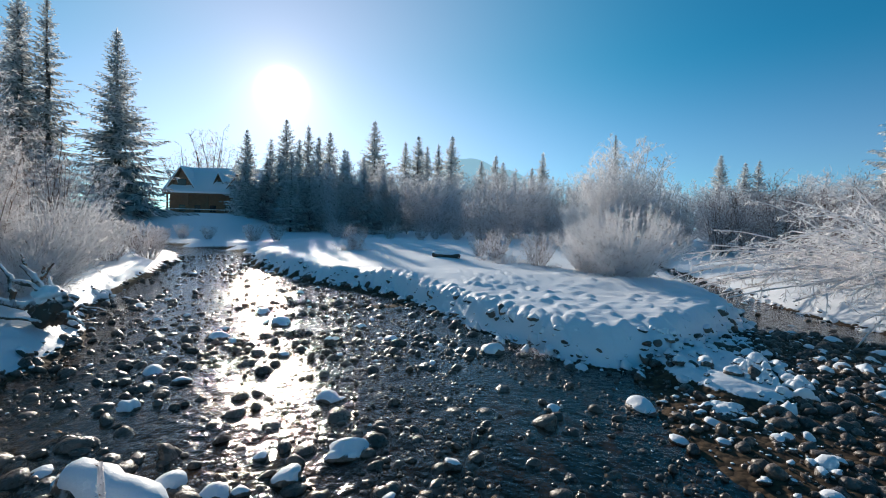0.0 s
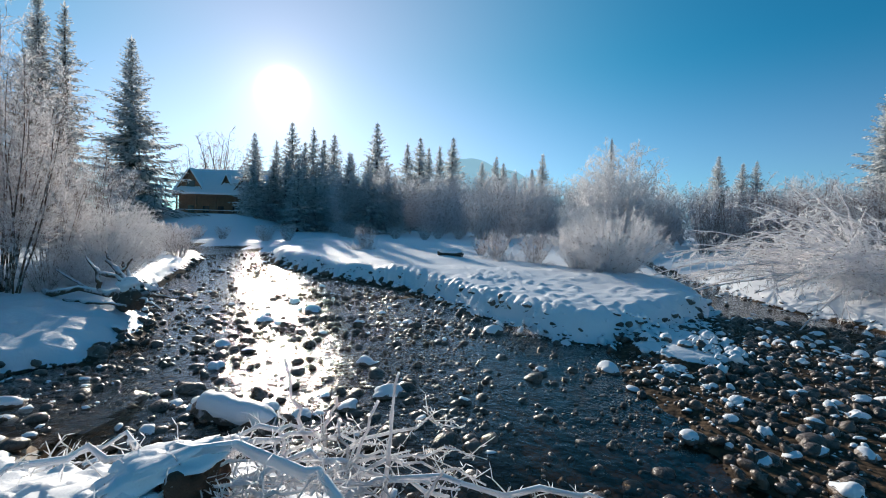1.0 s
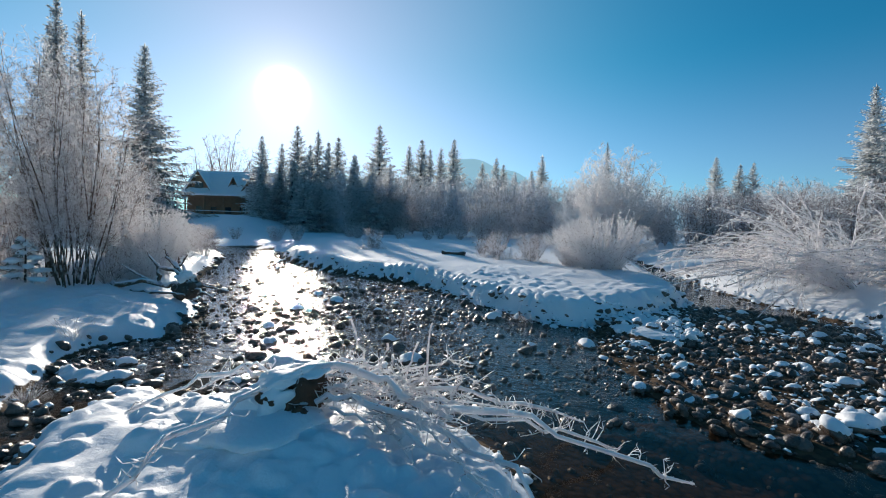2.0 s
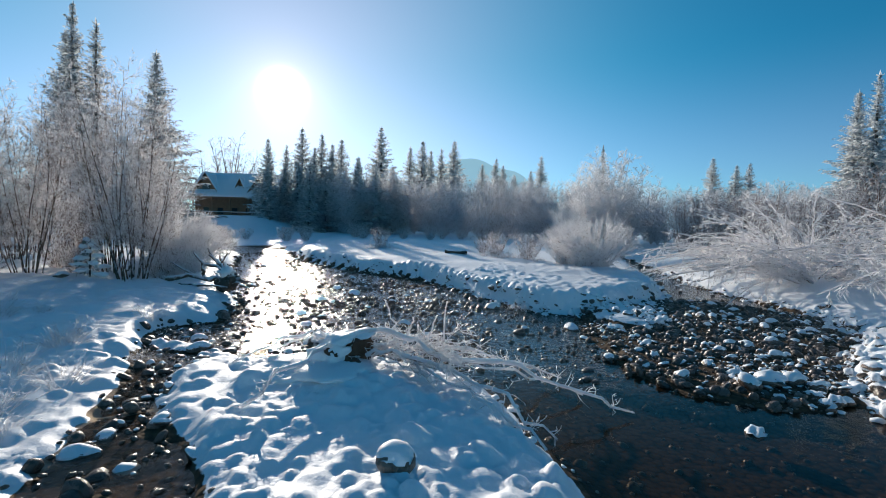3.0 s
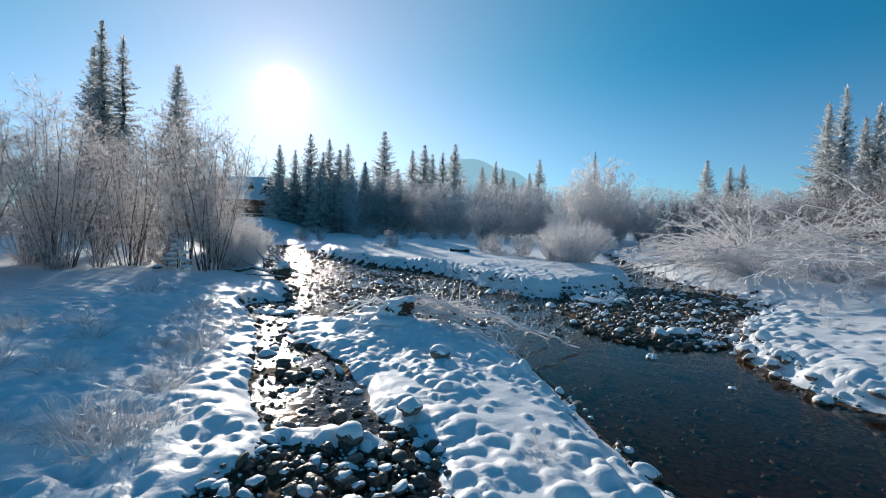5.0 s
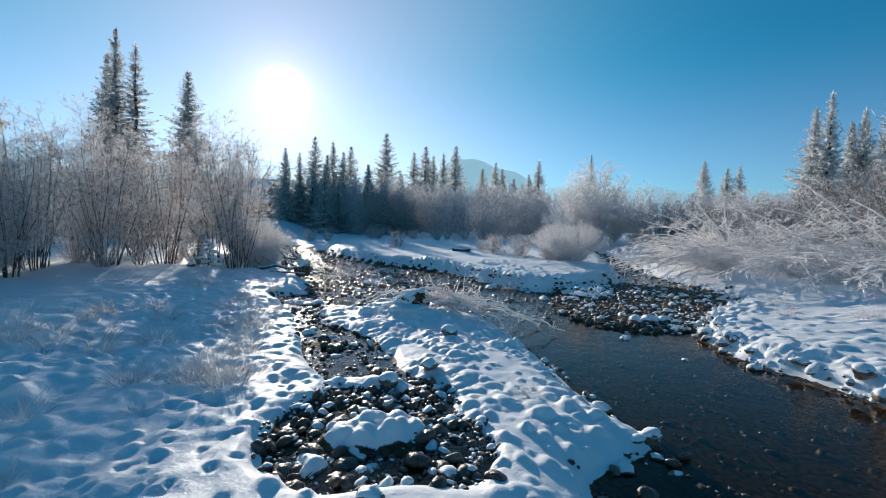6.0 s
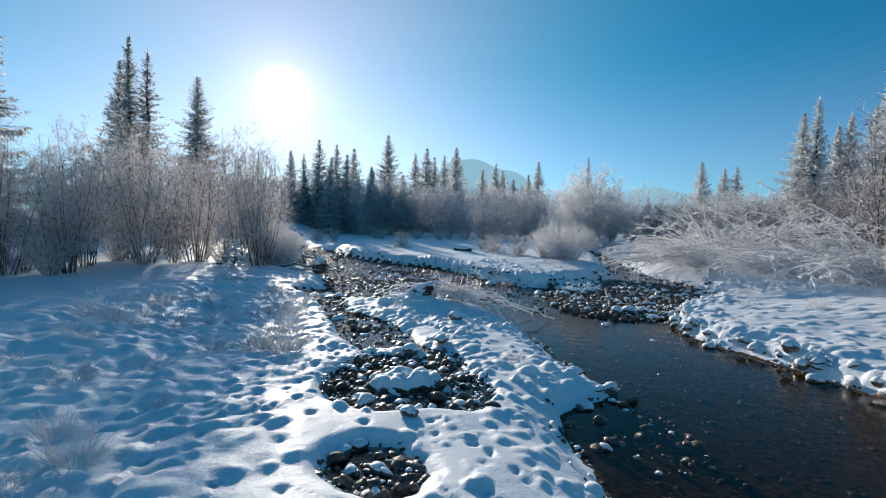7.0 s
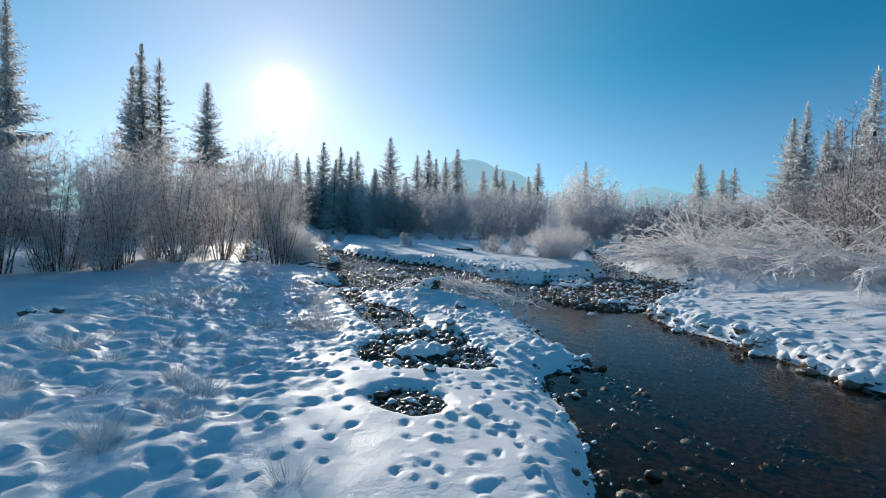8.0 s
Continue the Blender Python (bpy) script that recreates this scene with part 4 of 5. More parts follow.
# ---------------------------------------------------------------- spruces
def spruce(seed, h, radius, gaps=0.1, dense=1.0, coarse=1.0, needles=None, snow=0.3, label="tall dark spruce dusted with snow and frost"):
    """A tapered trunk under whorls of drooping boughs; each bough carries side sprays and hanging twigs."""
    rng = np.random.default_rng(seed)
    root = tagged(new("spruce"), label, "spruce")
    K, N, W = Tubes(), Tubes(), Tubes()
    zs = np.linspace(-0.4, h, 9)
    K.tube(np.stack((0.06 * np.sin(zs), 0.06 * np.cos(zs * 0.7), zs), -1), np.linspace(h * 0.012 + 0.04, 0.015, 9), 6)
    N.slivers(np.array([(0.0, 0, h - 0.5)] * 3), np.array([(0.02, 0, h + 0.25), (0.22, 0.1, h - 0.1), (-0.2, -0.1, h - 0.15)]), np.array([(0.05, 0.05, 0)] * 3))
    up = np.array((0, 0, 1.0))
    lean = rng.uniform(0.75, 1.2, 12)  # a crown is fuller on some sides
    z = h * 0.04
    while z < h * 0.985:
        t = z / h
        R = radius * (0.03 + 0.97 * (1 - t) ** 0.92) * rng.uniform(0.78, 1.12)
        n = int(max(6, 9 * dense * (1 - t * 0.3)))
        a0 = rng.uniform(0, 6.3)
        for b in range(n):
            if rng.random() < gaps:
                continue
            a = a0 + 6.283 * (b + rng.uniform(-0.35, 0.35)) / n
            out = np.array((math.cos(a), math.sin(a), 0))
            across = np.array((-out[1], out[0], 0))
            L = R * rng.uniform(0.6, 1.15) * lean[int(a / 6.2832 * 12) % 12]
            droop = (0.75 - 1.0 * t) * rng.uniform(0.7, 1.25)
            base = np.array((0, 0, z + rng.uniform(-0.3, 0.3) * (1 - t)))
            s = np.array((0.0, 0.35, 0.7, 1.0))
            spine = base + out * (L * s)[:, None] + up * (-droop * L * s + 0.34 * L * s * s)[:, None] + across * (rng.normal(0, 0.05, 4) * L * s)[:, None]
            K.tube(spine[::3], (0.012 + 0.01 * L, 0.006), 3)
            m = int(3 + 2.4 * L / coarse)
            u = (np.arange(m) + rng.uniform(0.3, 0.9, m)) / m
            j = np.clip(np.searchsorted(s, u) - 1, 0, 2)
            p = spine[j] + (spine[j + 1] - spine[j]) * ((u - s[j]) / (s[j + 1] - s[j]))[:, None]
            q = (0.07 + 0.12 * (1 - t) + 0.36 * L * (1.1 - 0.8 * u)) * rng.uniform(0.7, 1.25, m)
            wide = (0.022 + 0.03 * (1 - t) + 0.07 * q) * coarse
            for sg in (-1, 1):
                w = across * sg * rng.uniform(0.5, 0.8, m)[:, None] + out * rng.uniform(0.5, 0.8, m)[:, None] - up * rng.uniform(0.15, 0.6, m)[:, None]
                tip = p + w * q[:, None]
                N.slivers(p, tip, (up * 0.8 + out * rng.uniform(-0.5, 0.9, m)[:, None]) * wide[:, None])
                pick = rng.random(m) < snow
                if pick.any():
                    W.slivers(p[pick] + up * 0.03, (p + (tip - p) * 0.85)[pick] + up * 0.035, (out * 0.9 + up * 0.1) * wide[pick, None])
            for _ in range(2):  # twigs that hang from the bough like a curtain
                hang = p - up * (q * rng.uniform(0.5, 1.05, m))[:, None] + out * (q * 0.25)[:, None] + across * (q * rng.uniform(-0.4, 0.4, m))[:, None]
                N.slivers(p, hang, across * (0.025 + 0.03 * (1 - t) + 0.08 * q)[:, None] * coarse)
            N.slivers(spine[2:3] - up * 0.02, spine[3:4] + out * 0.12 * L, across[None] * (0.05 * L ** 0.5 * coarse))
        z += (0.16 + 0.24 * (1 - t)) * rng.uniform(0.8, 1.2) / dense * (h / 20) ** 0.5 * coarse ** 0.5
    child("trunk", K.mesh("trunk", BARK), root)
    child("crown", N.mesh("crown", needles or NEEDLE, False), root)["kind"] = "stuff"
    child("snow_load", W.mesh("snow_load", SNOW, False), root, "snow lying on the boughs")["kind"] = "stuff"
    return root


WHITE_SPRUCE = "spruce whitened all over with hoar frost"
SPRUCES = [(spruce(91, 22, 4.6, gaps=0.18, dense=0.85), 22), (spruce(92, 22, 3.2, gaps=0.25), 22), (spruce(93, 18, 2.8, gaps=0.22), 18), (spruce(94, 18, 2.6, gaps=0.3, dense=0.85), 18),
           (spruce(95, 20, 4.4, dense=0.9, coarse=1.7, snow=0.12, needles=FAR_NEEDLE), 20), (spruce(96, 20, 3.6, gaps=0.2, dense=0.9, coarse=1.7, snow=0.12, needles=FAR_NEEDLE), 20),
           (spruce(97, 18, 3.2, needles=HOAR, snow=0.5, label=WHITE_SPRUCE), 18), (spruce(98, 18, 2.7, gaps=0.25, needles=HOAR, snow=0.5, label=WHITE_SPRUCE), 18)]
FRESH = list(range(8))


def put_spruce(x, y, top, kind, wide=1.0, seed=0):
    """A spruce whose tip reaches the height top."""
    ob, h = SPRUCES[kind]
    g = ground_at(x, y)
    s = (top - g) / h
    m = Matrix.Translation((x, y, g - 0.1)) @ Matrix.Rotation(seed * 1.7, 4, "Z") @ Matrix.Diagonal((s * wide, s * wide, s, 1))
    if kind in FRESH:
        FRESH.remove(kind)
        ob.matrix_world = m
    else:
        another(ob, m)


TREES = [
    (-35.5, 48.4, 22.4, 0, 1.45),
    (-41.8, 44.0, 25.8, 1, 1.35),
    (-40.5, 45.6, 24.6, 3, 1.35),
    (-44.8, 46.6, 23.7, 2, 1.35),
    (-26.9, 60.6, 14.8, 2, 1.80),
    (-24.9, 70.0, 18.5, 0, 1.80),
    (-22.4, 73.0, 18.4, 1, 1.80),
    (-19.7, 76.0, 18.0, 2, 1.80),
    (-14.5, 66.0, 13.3, 2, 1.80),
    (-29.7, 76.0, 16.7, 3, 1.80),
    (-19.3, 68.0, 15.6, 0, 1.80),
    (-21.6, 66.0, 14.7, 2, 1.80),
    (-16.3, 102.0, 26.2, 0, 1.60),
    (-9.5, 105.0, 22.3, 3, 1.60),
    (-6.5, 105.0, 23.7, 2, 1.60),
    (-4.5, 108.0, 22.0, 3, 1.60),
    (-1.9, 110.0, 22.8, 1, 1.60),
    (1.5, 114.0, 25.8, 0, 1.60),
    (9.7, 122.0, 20.9, 2, 1.60),
    (13.6, 122.0, 22.8, 3, 1.60),
    (15.9, 124.0, 21.1, 2, 1.60),
    (18.1, 116.0, 17.3, 2, 1.60),
    (27.3, 126.0, 24.4, 3, 1.60),
    (23.6, 122.0, 19.5, 2, 1.60),
    (87.1, 142.0, 28.3, 2, 1.60),
    (94.9, 142.0, 26.1, 0, 1.60),
    (97.9, 140.0, 26.9, 1, 1.60),
    (39.8, 37.0, 18.3, 3, 1.35),
    (39.8, 39.0, 17.2, 2, 1.35),
    (45.3, 39.0, 17.2, 0, 1.35),
    (44.8, 40.0, 16.1, 2, 1.35),
    (43.8, 33.0, 21.0, 1, 1.35),
    (50.0, 41.0, 18.7, 2, 1.35),
    (-42.8, 27.0, 23.0, 0, 0.95),
    (17.7, 47.0, 12.6, 3, 1.2),
]
for k, (x, y, top, kind, wide) in enumerate(TREES):
    kind = 4 + kind % 2 if y > 60 else 6 + kind % 2 if x > 30 else kind
    put_spruce(x, y, top, kind, 1.6 if y > 60 else wide, k)
rnd = random.Random(17)
for k in range(34):  # the dark wood behind
    x = rnd.uniform(-60, 95)
    y = rnd.uniform(95, 170)
    put_spruce(x, y, rnd.uniform(0.075, 0.11) * y + 3, rnd.randrange(4, 6), 1.6, k)
for k in range(36):  # lower spruces between the tall ones
    x = rnd.uniform(-27, -8)
    put_spruce(x, rnd.uniform(56, 78), rnd.uniform(7, 12.5) - 0.12 * max(0, x + 16), rnd.randrange(4, 6), 1.7, k)


# ---------------------------------------------------------------- snow-covered root stump with its tangle of boughs
def rod(name, rng, a, b, r0, r1, parent, sag=0.1, mat=None, sides=6, snow=True, label=""):
    """A crooked bough from a to b with frost spines and a strip of snow along its back."""
    a, b = np.array(a, float), np.array(b, float)
    t = np.linspace(0, 1, 9)
    L = np.linalg.norm(b - a)
    pts = a + (b - a) * t[:, None] + np.array((0, 0, 1)) * (sag * L * np.sin(np.pi * t))[:, None]
    pts[1:-1] += rng.normal(size=(7, 3)) * L * 0.026
    K = Tubes()
    rad = 0.82 * np.linspace(r0, r1, 9) * rng.uniform(0.75, 1.2, 9)
    K.tube(pts, rad, sides)
    n = int(150 * L)
    u = rng.random(n) * 7.99
    j = u.astype(int)
    p = pts[j] + (pts[j + 1] - pts[j]) * (u - j)[:, None]
    w = units(rng.normal(size=(n, 3)) + (0, 0, 0.3))
    K.slivers(p, p + w * (rad[j] + rng.uniform(0.004, 0.022, n))[:, None], units(np.cross(w, rng.normal(size=(n, 3)))) * 0.005)
    ob = child(name, K.mesh(name, mat or FROST), parent, label)
    if snow:
        W = Tubes()
        W.tube(pts + np.array((0, 0, 1)) * (rad * 0.75)[:, None], rad * rng.uniform(0.3, 0.85, 9) * np.array((0.2, 1, 1, 1, 1, 1, 1, 1, 0.2)), 6)
        child("snow_strip", W.mesh("snow_strip", SNOW), ob, "snow lying along the bough")
    return ob, pts


def lump(rng, size, seed, cuts=4, rough=0.16):
    bm = bmesh.new()
    bmesh.ops.create_icosphere(bm, subdivisions=cuts, radius=1)
    for v in bm.verts:
        n = noise.noise(v.co * 1.5 + Vector((seed, 0, 0))) * rough * 2 + noise.noise(v.co * 4 + Vector((0, seed, 0))) * rough * 0.7 + noise.noise(v.co * 9 + Vector((0, 0, seed))) * rough * 0.3
        v.co = Vector((v.co.x * size[0], v.co.y * size[1], v.co.z * size[2])) * (1 + n)
    for f in bm.faces:
        f.smooth = True
    return bm


def moved(bm, m):
    bmesh.ops.transform(bm, matrix=m, verts=bm.verts)
    return bm


def build_stump():
    rng = np.random.default_rng(5)
    x, y = -2.0, 1.05
    g = ground_at(x, y)
    root = tagged(new("root_stump"), "broken brown root stump under thick snow with frosted boughs", "stump")
    root.location = (x, y, g - 0.1)
    part("stump", moved(lump(rng, (0.26, 0.2, 0.25), 3, rough=0.34), pose(0.16, -0.04, 0.20, 6, 30, 15)), ROTTEN, root, "rotten red-brown wood")
    part("root_stub", moved(lump(rng, (0.07, 0.16, 0.05), 5, rough=0.3), pose(-0.16, -0.26, 0.30, 10, 0, 40)), ROTTEN, root)
    part("root_stub", moved(lump(rng, (0.10, 0.06, 0.07), 6, rough=0.3), pose(0.22, -0.30, 0.12, 0, 20, 10)), ROTTEN, root)
    part("snow_cap", moved(lump(rng, (0.40, 0.25, 0.10), 9, rough=0.34), pose(0.02, 0.0, 0.42, -6, -14, 14)), SNOW, root, "thick white snow on the stump")
    part("snow_slope", moved(lump(rng, (0.34, 0.30, 0.27), 13, rough=0.3), pose(-0.10, -0.13, 0.10, 0, 14, 30)), SNOW, root, "drifted snow against the stump")
    part("snow_slope", moved(lump(rng, (0.78, 0.66, 0.20), 17, rough=0.3), pose(-0.18, -0.22, 0.0, 0, 0, 20)), SNOW, root, "drifted snow round its foot")
    # thick boughs that run out over the water
    rods = ((0.05, 0.05, 0.50, 1.75, -0.35, 0.16, 0.05, 0.035, 0.10), (1.5, -0.3, 0.25, 4.2, -0.3, -0.45, 0.045, 0.012, 0.05), (1.2, -0.15, 0.30, 3.5, 1.0, -0.42, 0.03, 0.010, 0.06),
            (1.3, -0.2, 0.27, 3.65, 0.3, -0.44, 0.03, 0.010, 0.05), (0.35, -0.2, 0.22, 1.5, -0.55, 0.12, 0.035, 0.03, 0.12), (1.3, -0.4, 0.2, 2.85, -1.3, -0.40, 0.035, 0.012, 0.04),
            (1.2, -0.45, 0.15, 2.65, -1.6, -0.38, 0.025, 0.010, 0.04), (-0.2, -0.1, 0.35, -0.75, -1.75, 0.06, 0.04, 0.025, 0.05), (-0.2, 0.1, 0.4, -1.5, -0.35, 0.10, 0.03, 0.015, 0.1),
            (-0.1, 0.2, 0.3, -1.2, 0.5, 0.06, 0.025, 0.012, 0.14), (0.2, 0.25, 0.3, 1.1, 0.9, 0.15, 0.035, 0.015, 0.12), (0.1, 0.2, 0.35, 0.75, 0.55, 0.42, 0.03, 0.015, 0.12),
            (0.6, 0.2, 0.2, 1.9, 0.4, 0.0, 0.03, 0.014, 0.09), (0.5, -0.1, 0.35, 1.35, 0.25, 0.25, 0.03, 0.012, 0.14))
    lines = []
    for ax, ay, az, bx, by, bz, r0, r1, sag in rods:
        ob, pts = rod("bough", rng, (ax, ay, az), (bx, by, bz), r0, max(r1, 0.017), root, sag, BOUGH)
        lines.append(pts)
    for _ in range(26):  # thinner boughs heaped between them
        a = np.array((rng.uniform(-0.1, 1.3), rng.uniform(-0.45, 0.45), rng.uniform(0.12, 0.36)))
        way = rng.uniform(-0.9, 0.9)
        L = rng.uniform(0.5, 1.3)
        ob, pts = rod("bough", rng, a, a + L * np.array((math.cos(way), math.sin(way), rng.uniform(-0.3, 0.12))), rng.uniform(0.012, 0.022), 0.008, root, rng.uniform(0.0, 0.15), RIME, snow=False)
        lines.append(pts)
    # upright shoots with crooked tips
    for bx, by, tx, ty, h in ((1.45, 0.1, 1.50, 0.35, 0.95), (1.15, 0.2, 1.35, 0.4, 0.72), (0.85, 0.55, 0.45, 0.95, 0.85), (0.85, 0.6, 0.95, 0.75, 0.6), (1.3, 0.0, 1.05, 0.45, 0.55),
                              (0.65, 0.45, 0.5, 0.75, 0.5), (1.65, -0.1, 1.85, 0.05, 0.4)):
        rod("shoot", rng, (bx, by, 0.12), (tx, ty, h), 0.024, 0.014, root, 0.03, snow=False)
    T = Tubes()
    for pts in lines:
        L = np.linalg.norm(pts[-1] - pts[0])
        n = int(11 * L)
        u = rng.random(n) * 7.99
        j = u.astype(int)
        a = pts[j] + (pts[j + 1] - pts[j]) * (u - j)[:, None]
        w = units(rng.normal(size=(n, 3)) + (0.3, 0, 0.25))
        b = a + w * rng.uniform(0.08, 0.28, n)[:, None]
        for p, q in zip(a, b):
            c = (p + q) / 2 + rng.normal(size=3) * 0.03
            T.tube((p, c, q), (0.007, 0.006, 0.004), 3)
            e = units(rng.normal(size=(3, 3)) + unit(q - p))
            T.slivers(np.stack((c, c, q)), np.stack((c, c, q)) + e * 0.07, units(np.cross(e, rng.normal(size=(3, 3)))) * 0.005)
    child("twig_tangle", T.mesh("twig_tangle", RIME), root, "tangle of thin frosted twigs")["kind"] = "stuff"


build_stump()


def build_driftwood():
    rng = np.random.default_rng(8)
    x, y = -7.7, 8.2
    root = tagged(new("driftwood"), "snow-dusted driftwood snag with upturned roots", "driftwood")
    root.location = (x, y, ground_at(x, y))
    rods = ((-1.6, 0.1, 0.25, 0.75, -0.1, 0.14, 0.10, 0.08, 0.03), (0.55, -0.1, 0.1, -0.1, 0.0, 1.0, 0.09, 0.05, 0.16), (0.5, 0.0, 0.2, 0.1, 0.25, 0.95, 0.07, 0.03, 0.1),
            (-0.25, 0.0, 0.2, -0.3, 0.0, 0.75, 0.06, 0.05, 0.0), (-0.25, 0.05, 0.65, -0.65, 0.1, 1.08, 0.06, 0.02, -0.05), (-0.25, 0.0, 0.7, 0.55, -0.15, 0.45, 0.06, 0.05, 0.1),
            (0.25, 0.0, 0.75, 0.42, 0.1, 1.05, 0.04, 0.015, 0.0), (-0.05, 0.05, 0.95, -0.2, 0.1, 1.2, 0.04, 0.015, 0.0), (0.6, -0.1, 0.2, 1.35, -0.35, 0.0, 0.06, 0.02, 0.05),
            (-0.9, -0.2, 0.1, 0.7, -0.5, 0.08, 0.05, 0.03, 0.03), (-0.6, 0.1, 0.35, -1.5, 0.25, 0.75, 0.04, 0.015, 0.0), (0.4, 0.1, 0.1, 1.1, 0.5, 0.1, 0.05, 0.02, 0.1))
    for ax, ay, az, bx, by, bz, r0, r1, sag in rods:
        rod("root", rng, (ax, ay, az), (bx, by, bz), r0, r1, root, sag, STEM)
    part("root_plate", moved(lump(rng, (0.3, 0.2, 0.32), 23, rough=0.3), pose(0.5, -0.05, 0.2)), BARK, root)
    part("snow_cap", moved(lump(rng, (0.26, 0.2, 0.16), 29, rough=0.2), pose(0.5, -0.08, 0.48)), SNOW, root, "snow on the root plate")


build_driftwood()


def fallen_log(a, b, r, snow, seed):
    rng = np.random.default_rng(seed)
    mid = ((a[0] + b[0]) / 2, (a[1] + b[1]) / 2)
    g = ground_at(*mid)
    root = tagged(new("fallen_log"), "short fallen log buried under snow among the stones", "log")
    root.location = (*mid, g)
    d = np.array((b[0] - a[0], b[1] - a[1])) / 2
    K = Tubes()
    t = np.linspace(-1, 1, 10)
    pts = np.stack((d[0] * t, d[1] * t, r * 0.7 - 0.10 * r * t), -1) + rng.normal(size=(10, 3)) * r * 0.1
    K.tube(pts, r * rng.uniform(0.85, 1.1, 10), 9)
    child("trunk", K.mesh("trunk", BARK), root)
    if snow:
        W = Tubes()
        env = np.sqrt(np.clip(1 - (t * 0.99) ** 8, 0.02, 1))
        W.tube(pts + (0, 0, r * 0.62), r * 0.95 * env * rng.uniform(0.85, 1.2, 10), 10)
        child("snow_cover", W.mesh("snow_cover", SNOW), root, "deep snow along the log")


fallen_log((-3.35, 3.95), (-2.15, 3.5), 0.17, True, 1)
fallen_log((-0.5, 21.4), (0.8, 21.0), 0.12, True, 2)
fallen_log((3.45, -8.6), (3.95, -8.75), 0.035, False, 3)


# ---------------------------------------------------------------- frosted grass
def grass_tuft(seed, h, n, spread):
    rng = np.random.default_rng(seed)
    root = tagged(new("grass_tuft"), "tuft of dry straw-coloured grass furred with frost", "grass", "frosted grass tufts")
    T = Tubes()
    for _ in range(n):
        a = rng.uniform(0, 6.3)
        out = np.array((math.cos(a), math.sin(a), 0))
        p = out * rng.uniform(0, 0.22) * spread + (0, 0, -0.06)
        c = curve(rng, p, out * rng.uniform(0.1, 0.9) * spread + (0, 0, 1), h * rng.uniform(0.45, 1.1), 3, -0.5, 0.1)
        T.tube(c, (0.005, 0.004, 0.003, 0.002), 3)
        k = 6
        u = rng.uniform(0.8, 2.99, k)
        j = u.astype(int)
        q = c[j] + (c[j + 1] - c[j]) * (u - j)[:, None]
        w = units(rng.normal(size=(k, 3)) + (0, 0, 0.4))
        T.slivers(q, q + w * rng.uniform(0.03, 0.11, k)[:, None] * (h / 0.6), units(np.cross(w, rng.normal(size=(k, 3)))) * 0.0035)
    child("clump", T.mesh("clump", GRASS), root)["kind"] = "stuff"
    return root


tufts = [grass_tuft(201, 0.55, 80, 1.0), grass_tuft(202, 0.7, 60, 1.2), grass_tuft(203, 0.4, 70, 1.1)]
spots = [(-4.2, -4.9, 1.1), (-4.5, -4.5, 1.1), (-4.1, -4.3, 0.9), (-4.8, -4.6, 1.0), (-4.9, -8.8, 0.9), (-4.6, -9.7, 0.8), (-7.8, -7.6, 0.8), (-8.3, -3.8, 1.1), (-8.7, -3.4, 1.0),
         (-6.5, 0.5, 1.0), (-4.7, -3.3, 0.9), (-5.2, -3.0, 0.9), (-5.0, -2.2, 0.8), (-5.3, -1.3, 0.9), (-5.7, -0.6, 0.9), (-5.6, 0.3, 0.8), (-5.2, -9.2, 0.8), (-5.6, -8.2, 0.7), (-6.0, -6.0, 0.7),
         (-5.5, -4.9, 0.8), (-6.4, -2.9, 0.8), (0.1, -4.7, 0.55), (0.2, -4.4, 0.5), (-7.0, 2.0, 0.9), (-6.3, -8.9, 0.6), (-2.9, -10.9, 0.5), (-7.2, -9.4, 0.8), (1.85, 8.45, 0.8), (2.05, 8.35, 0.8),
         (1.7, 8.6, 0.7), (2.6, 20.5, 1.3), (3.1, 21.2, 1.5), (1.8, 21.4, 1.3), (3.8, 20.4, 1.3), (4.6, 18.6, 1.1), (-5.3, 23.9, 1.3), (-4.4, 24.1, 1.3), (8.9, 1.8, 0.6), (10.2, 3.9, 0.7), (9.9, -2.6, 0.7),
         (11.3, -4.9, 0.8), (10.6, 1.0, 0.8), (12.0, -1.0, 0.9)]
rg = random.Random(44)
spots += [(rg.uniform(-9.5, -4.8), rg.uniform(-11.5, 4.5), rg.uniform(0.4, 0.8)) for _ in range(44)]
plant(tufts, spots, 12)


def sapling():
    rng = np.random.default_rng(77)
    x, y = -11.1, 7.7
    root = tagged(new("spruce_sapling"), "little spruce sapling bowed under fresh snow", "sapling")
    root.location = (x, y, ground_at(x, y))
    K, N = Tubes(), Tubes()
    K.tube(((0, 0, -0.1), (0.02, 0, 0.6), (0, 0.02, 1.3)), (0.03, 0.02, 0.008), 5)
    child("trunk", K.mesh("trunk", BARK), root)
    for k in range(16):
        z = 0.15 + 1.05 * k / 16
        a = k * 2.4
        L = 0.62 * (1.05 - z / 1.4)
        out = np.array((math.cos(a), math.sin(a), 0))
        tip = out * L + (0, 0, z - 0.25 * L)
        K2 = 7
        u = rng.random(K2)[:, None]
        p = out * L * u + np.array((0, 0, z)) - np.array((0, 0, 0.25 * L)) * u
        w = units(rng.normal(size=(K2, 3)) * 0.6 + out + (0, 0, -0.5))
        N.slivers(p, p + w * 0.22, units(np.cross(w, rng.normal(size=(K2, 3)))) * 0.04)
        part("snow_clump", moved(lump(rng, (L * 0.5, 0.11, 0.07), k, 2, 0.25), pose(*(out * L * 0.62), 0, 0, math.degrees(a)) @ Matrix.Translation((0, 0, z - 0.10 * L))), SNOW, root)
    child("needles", N.mesh("needles", NEEDLE, False), root)["kind"] = "stuff"


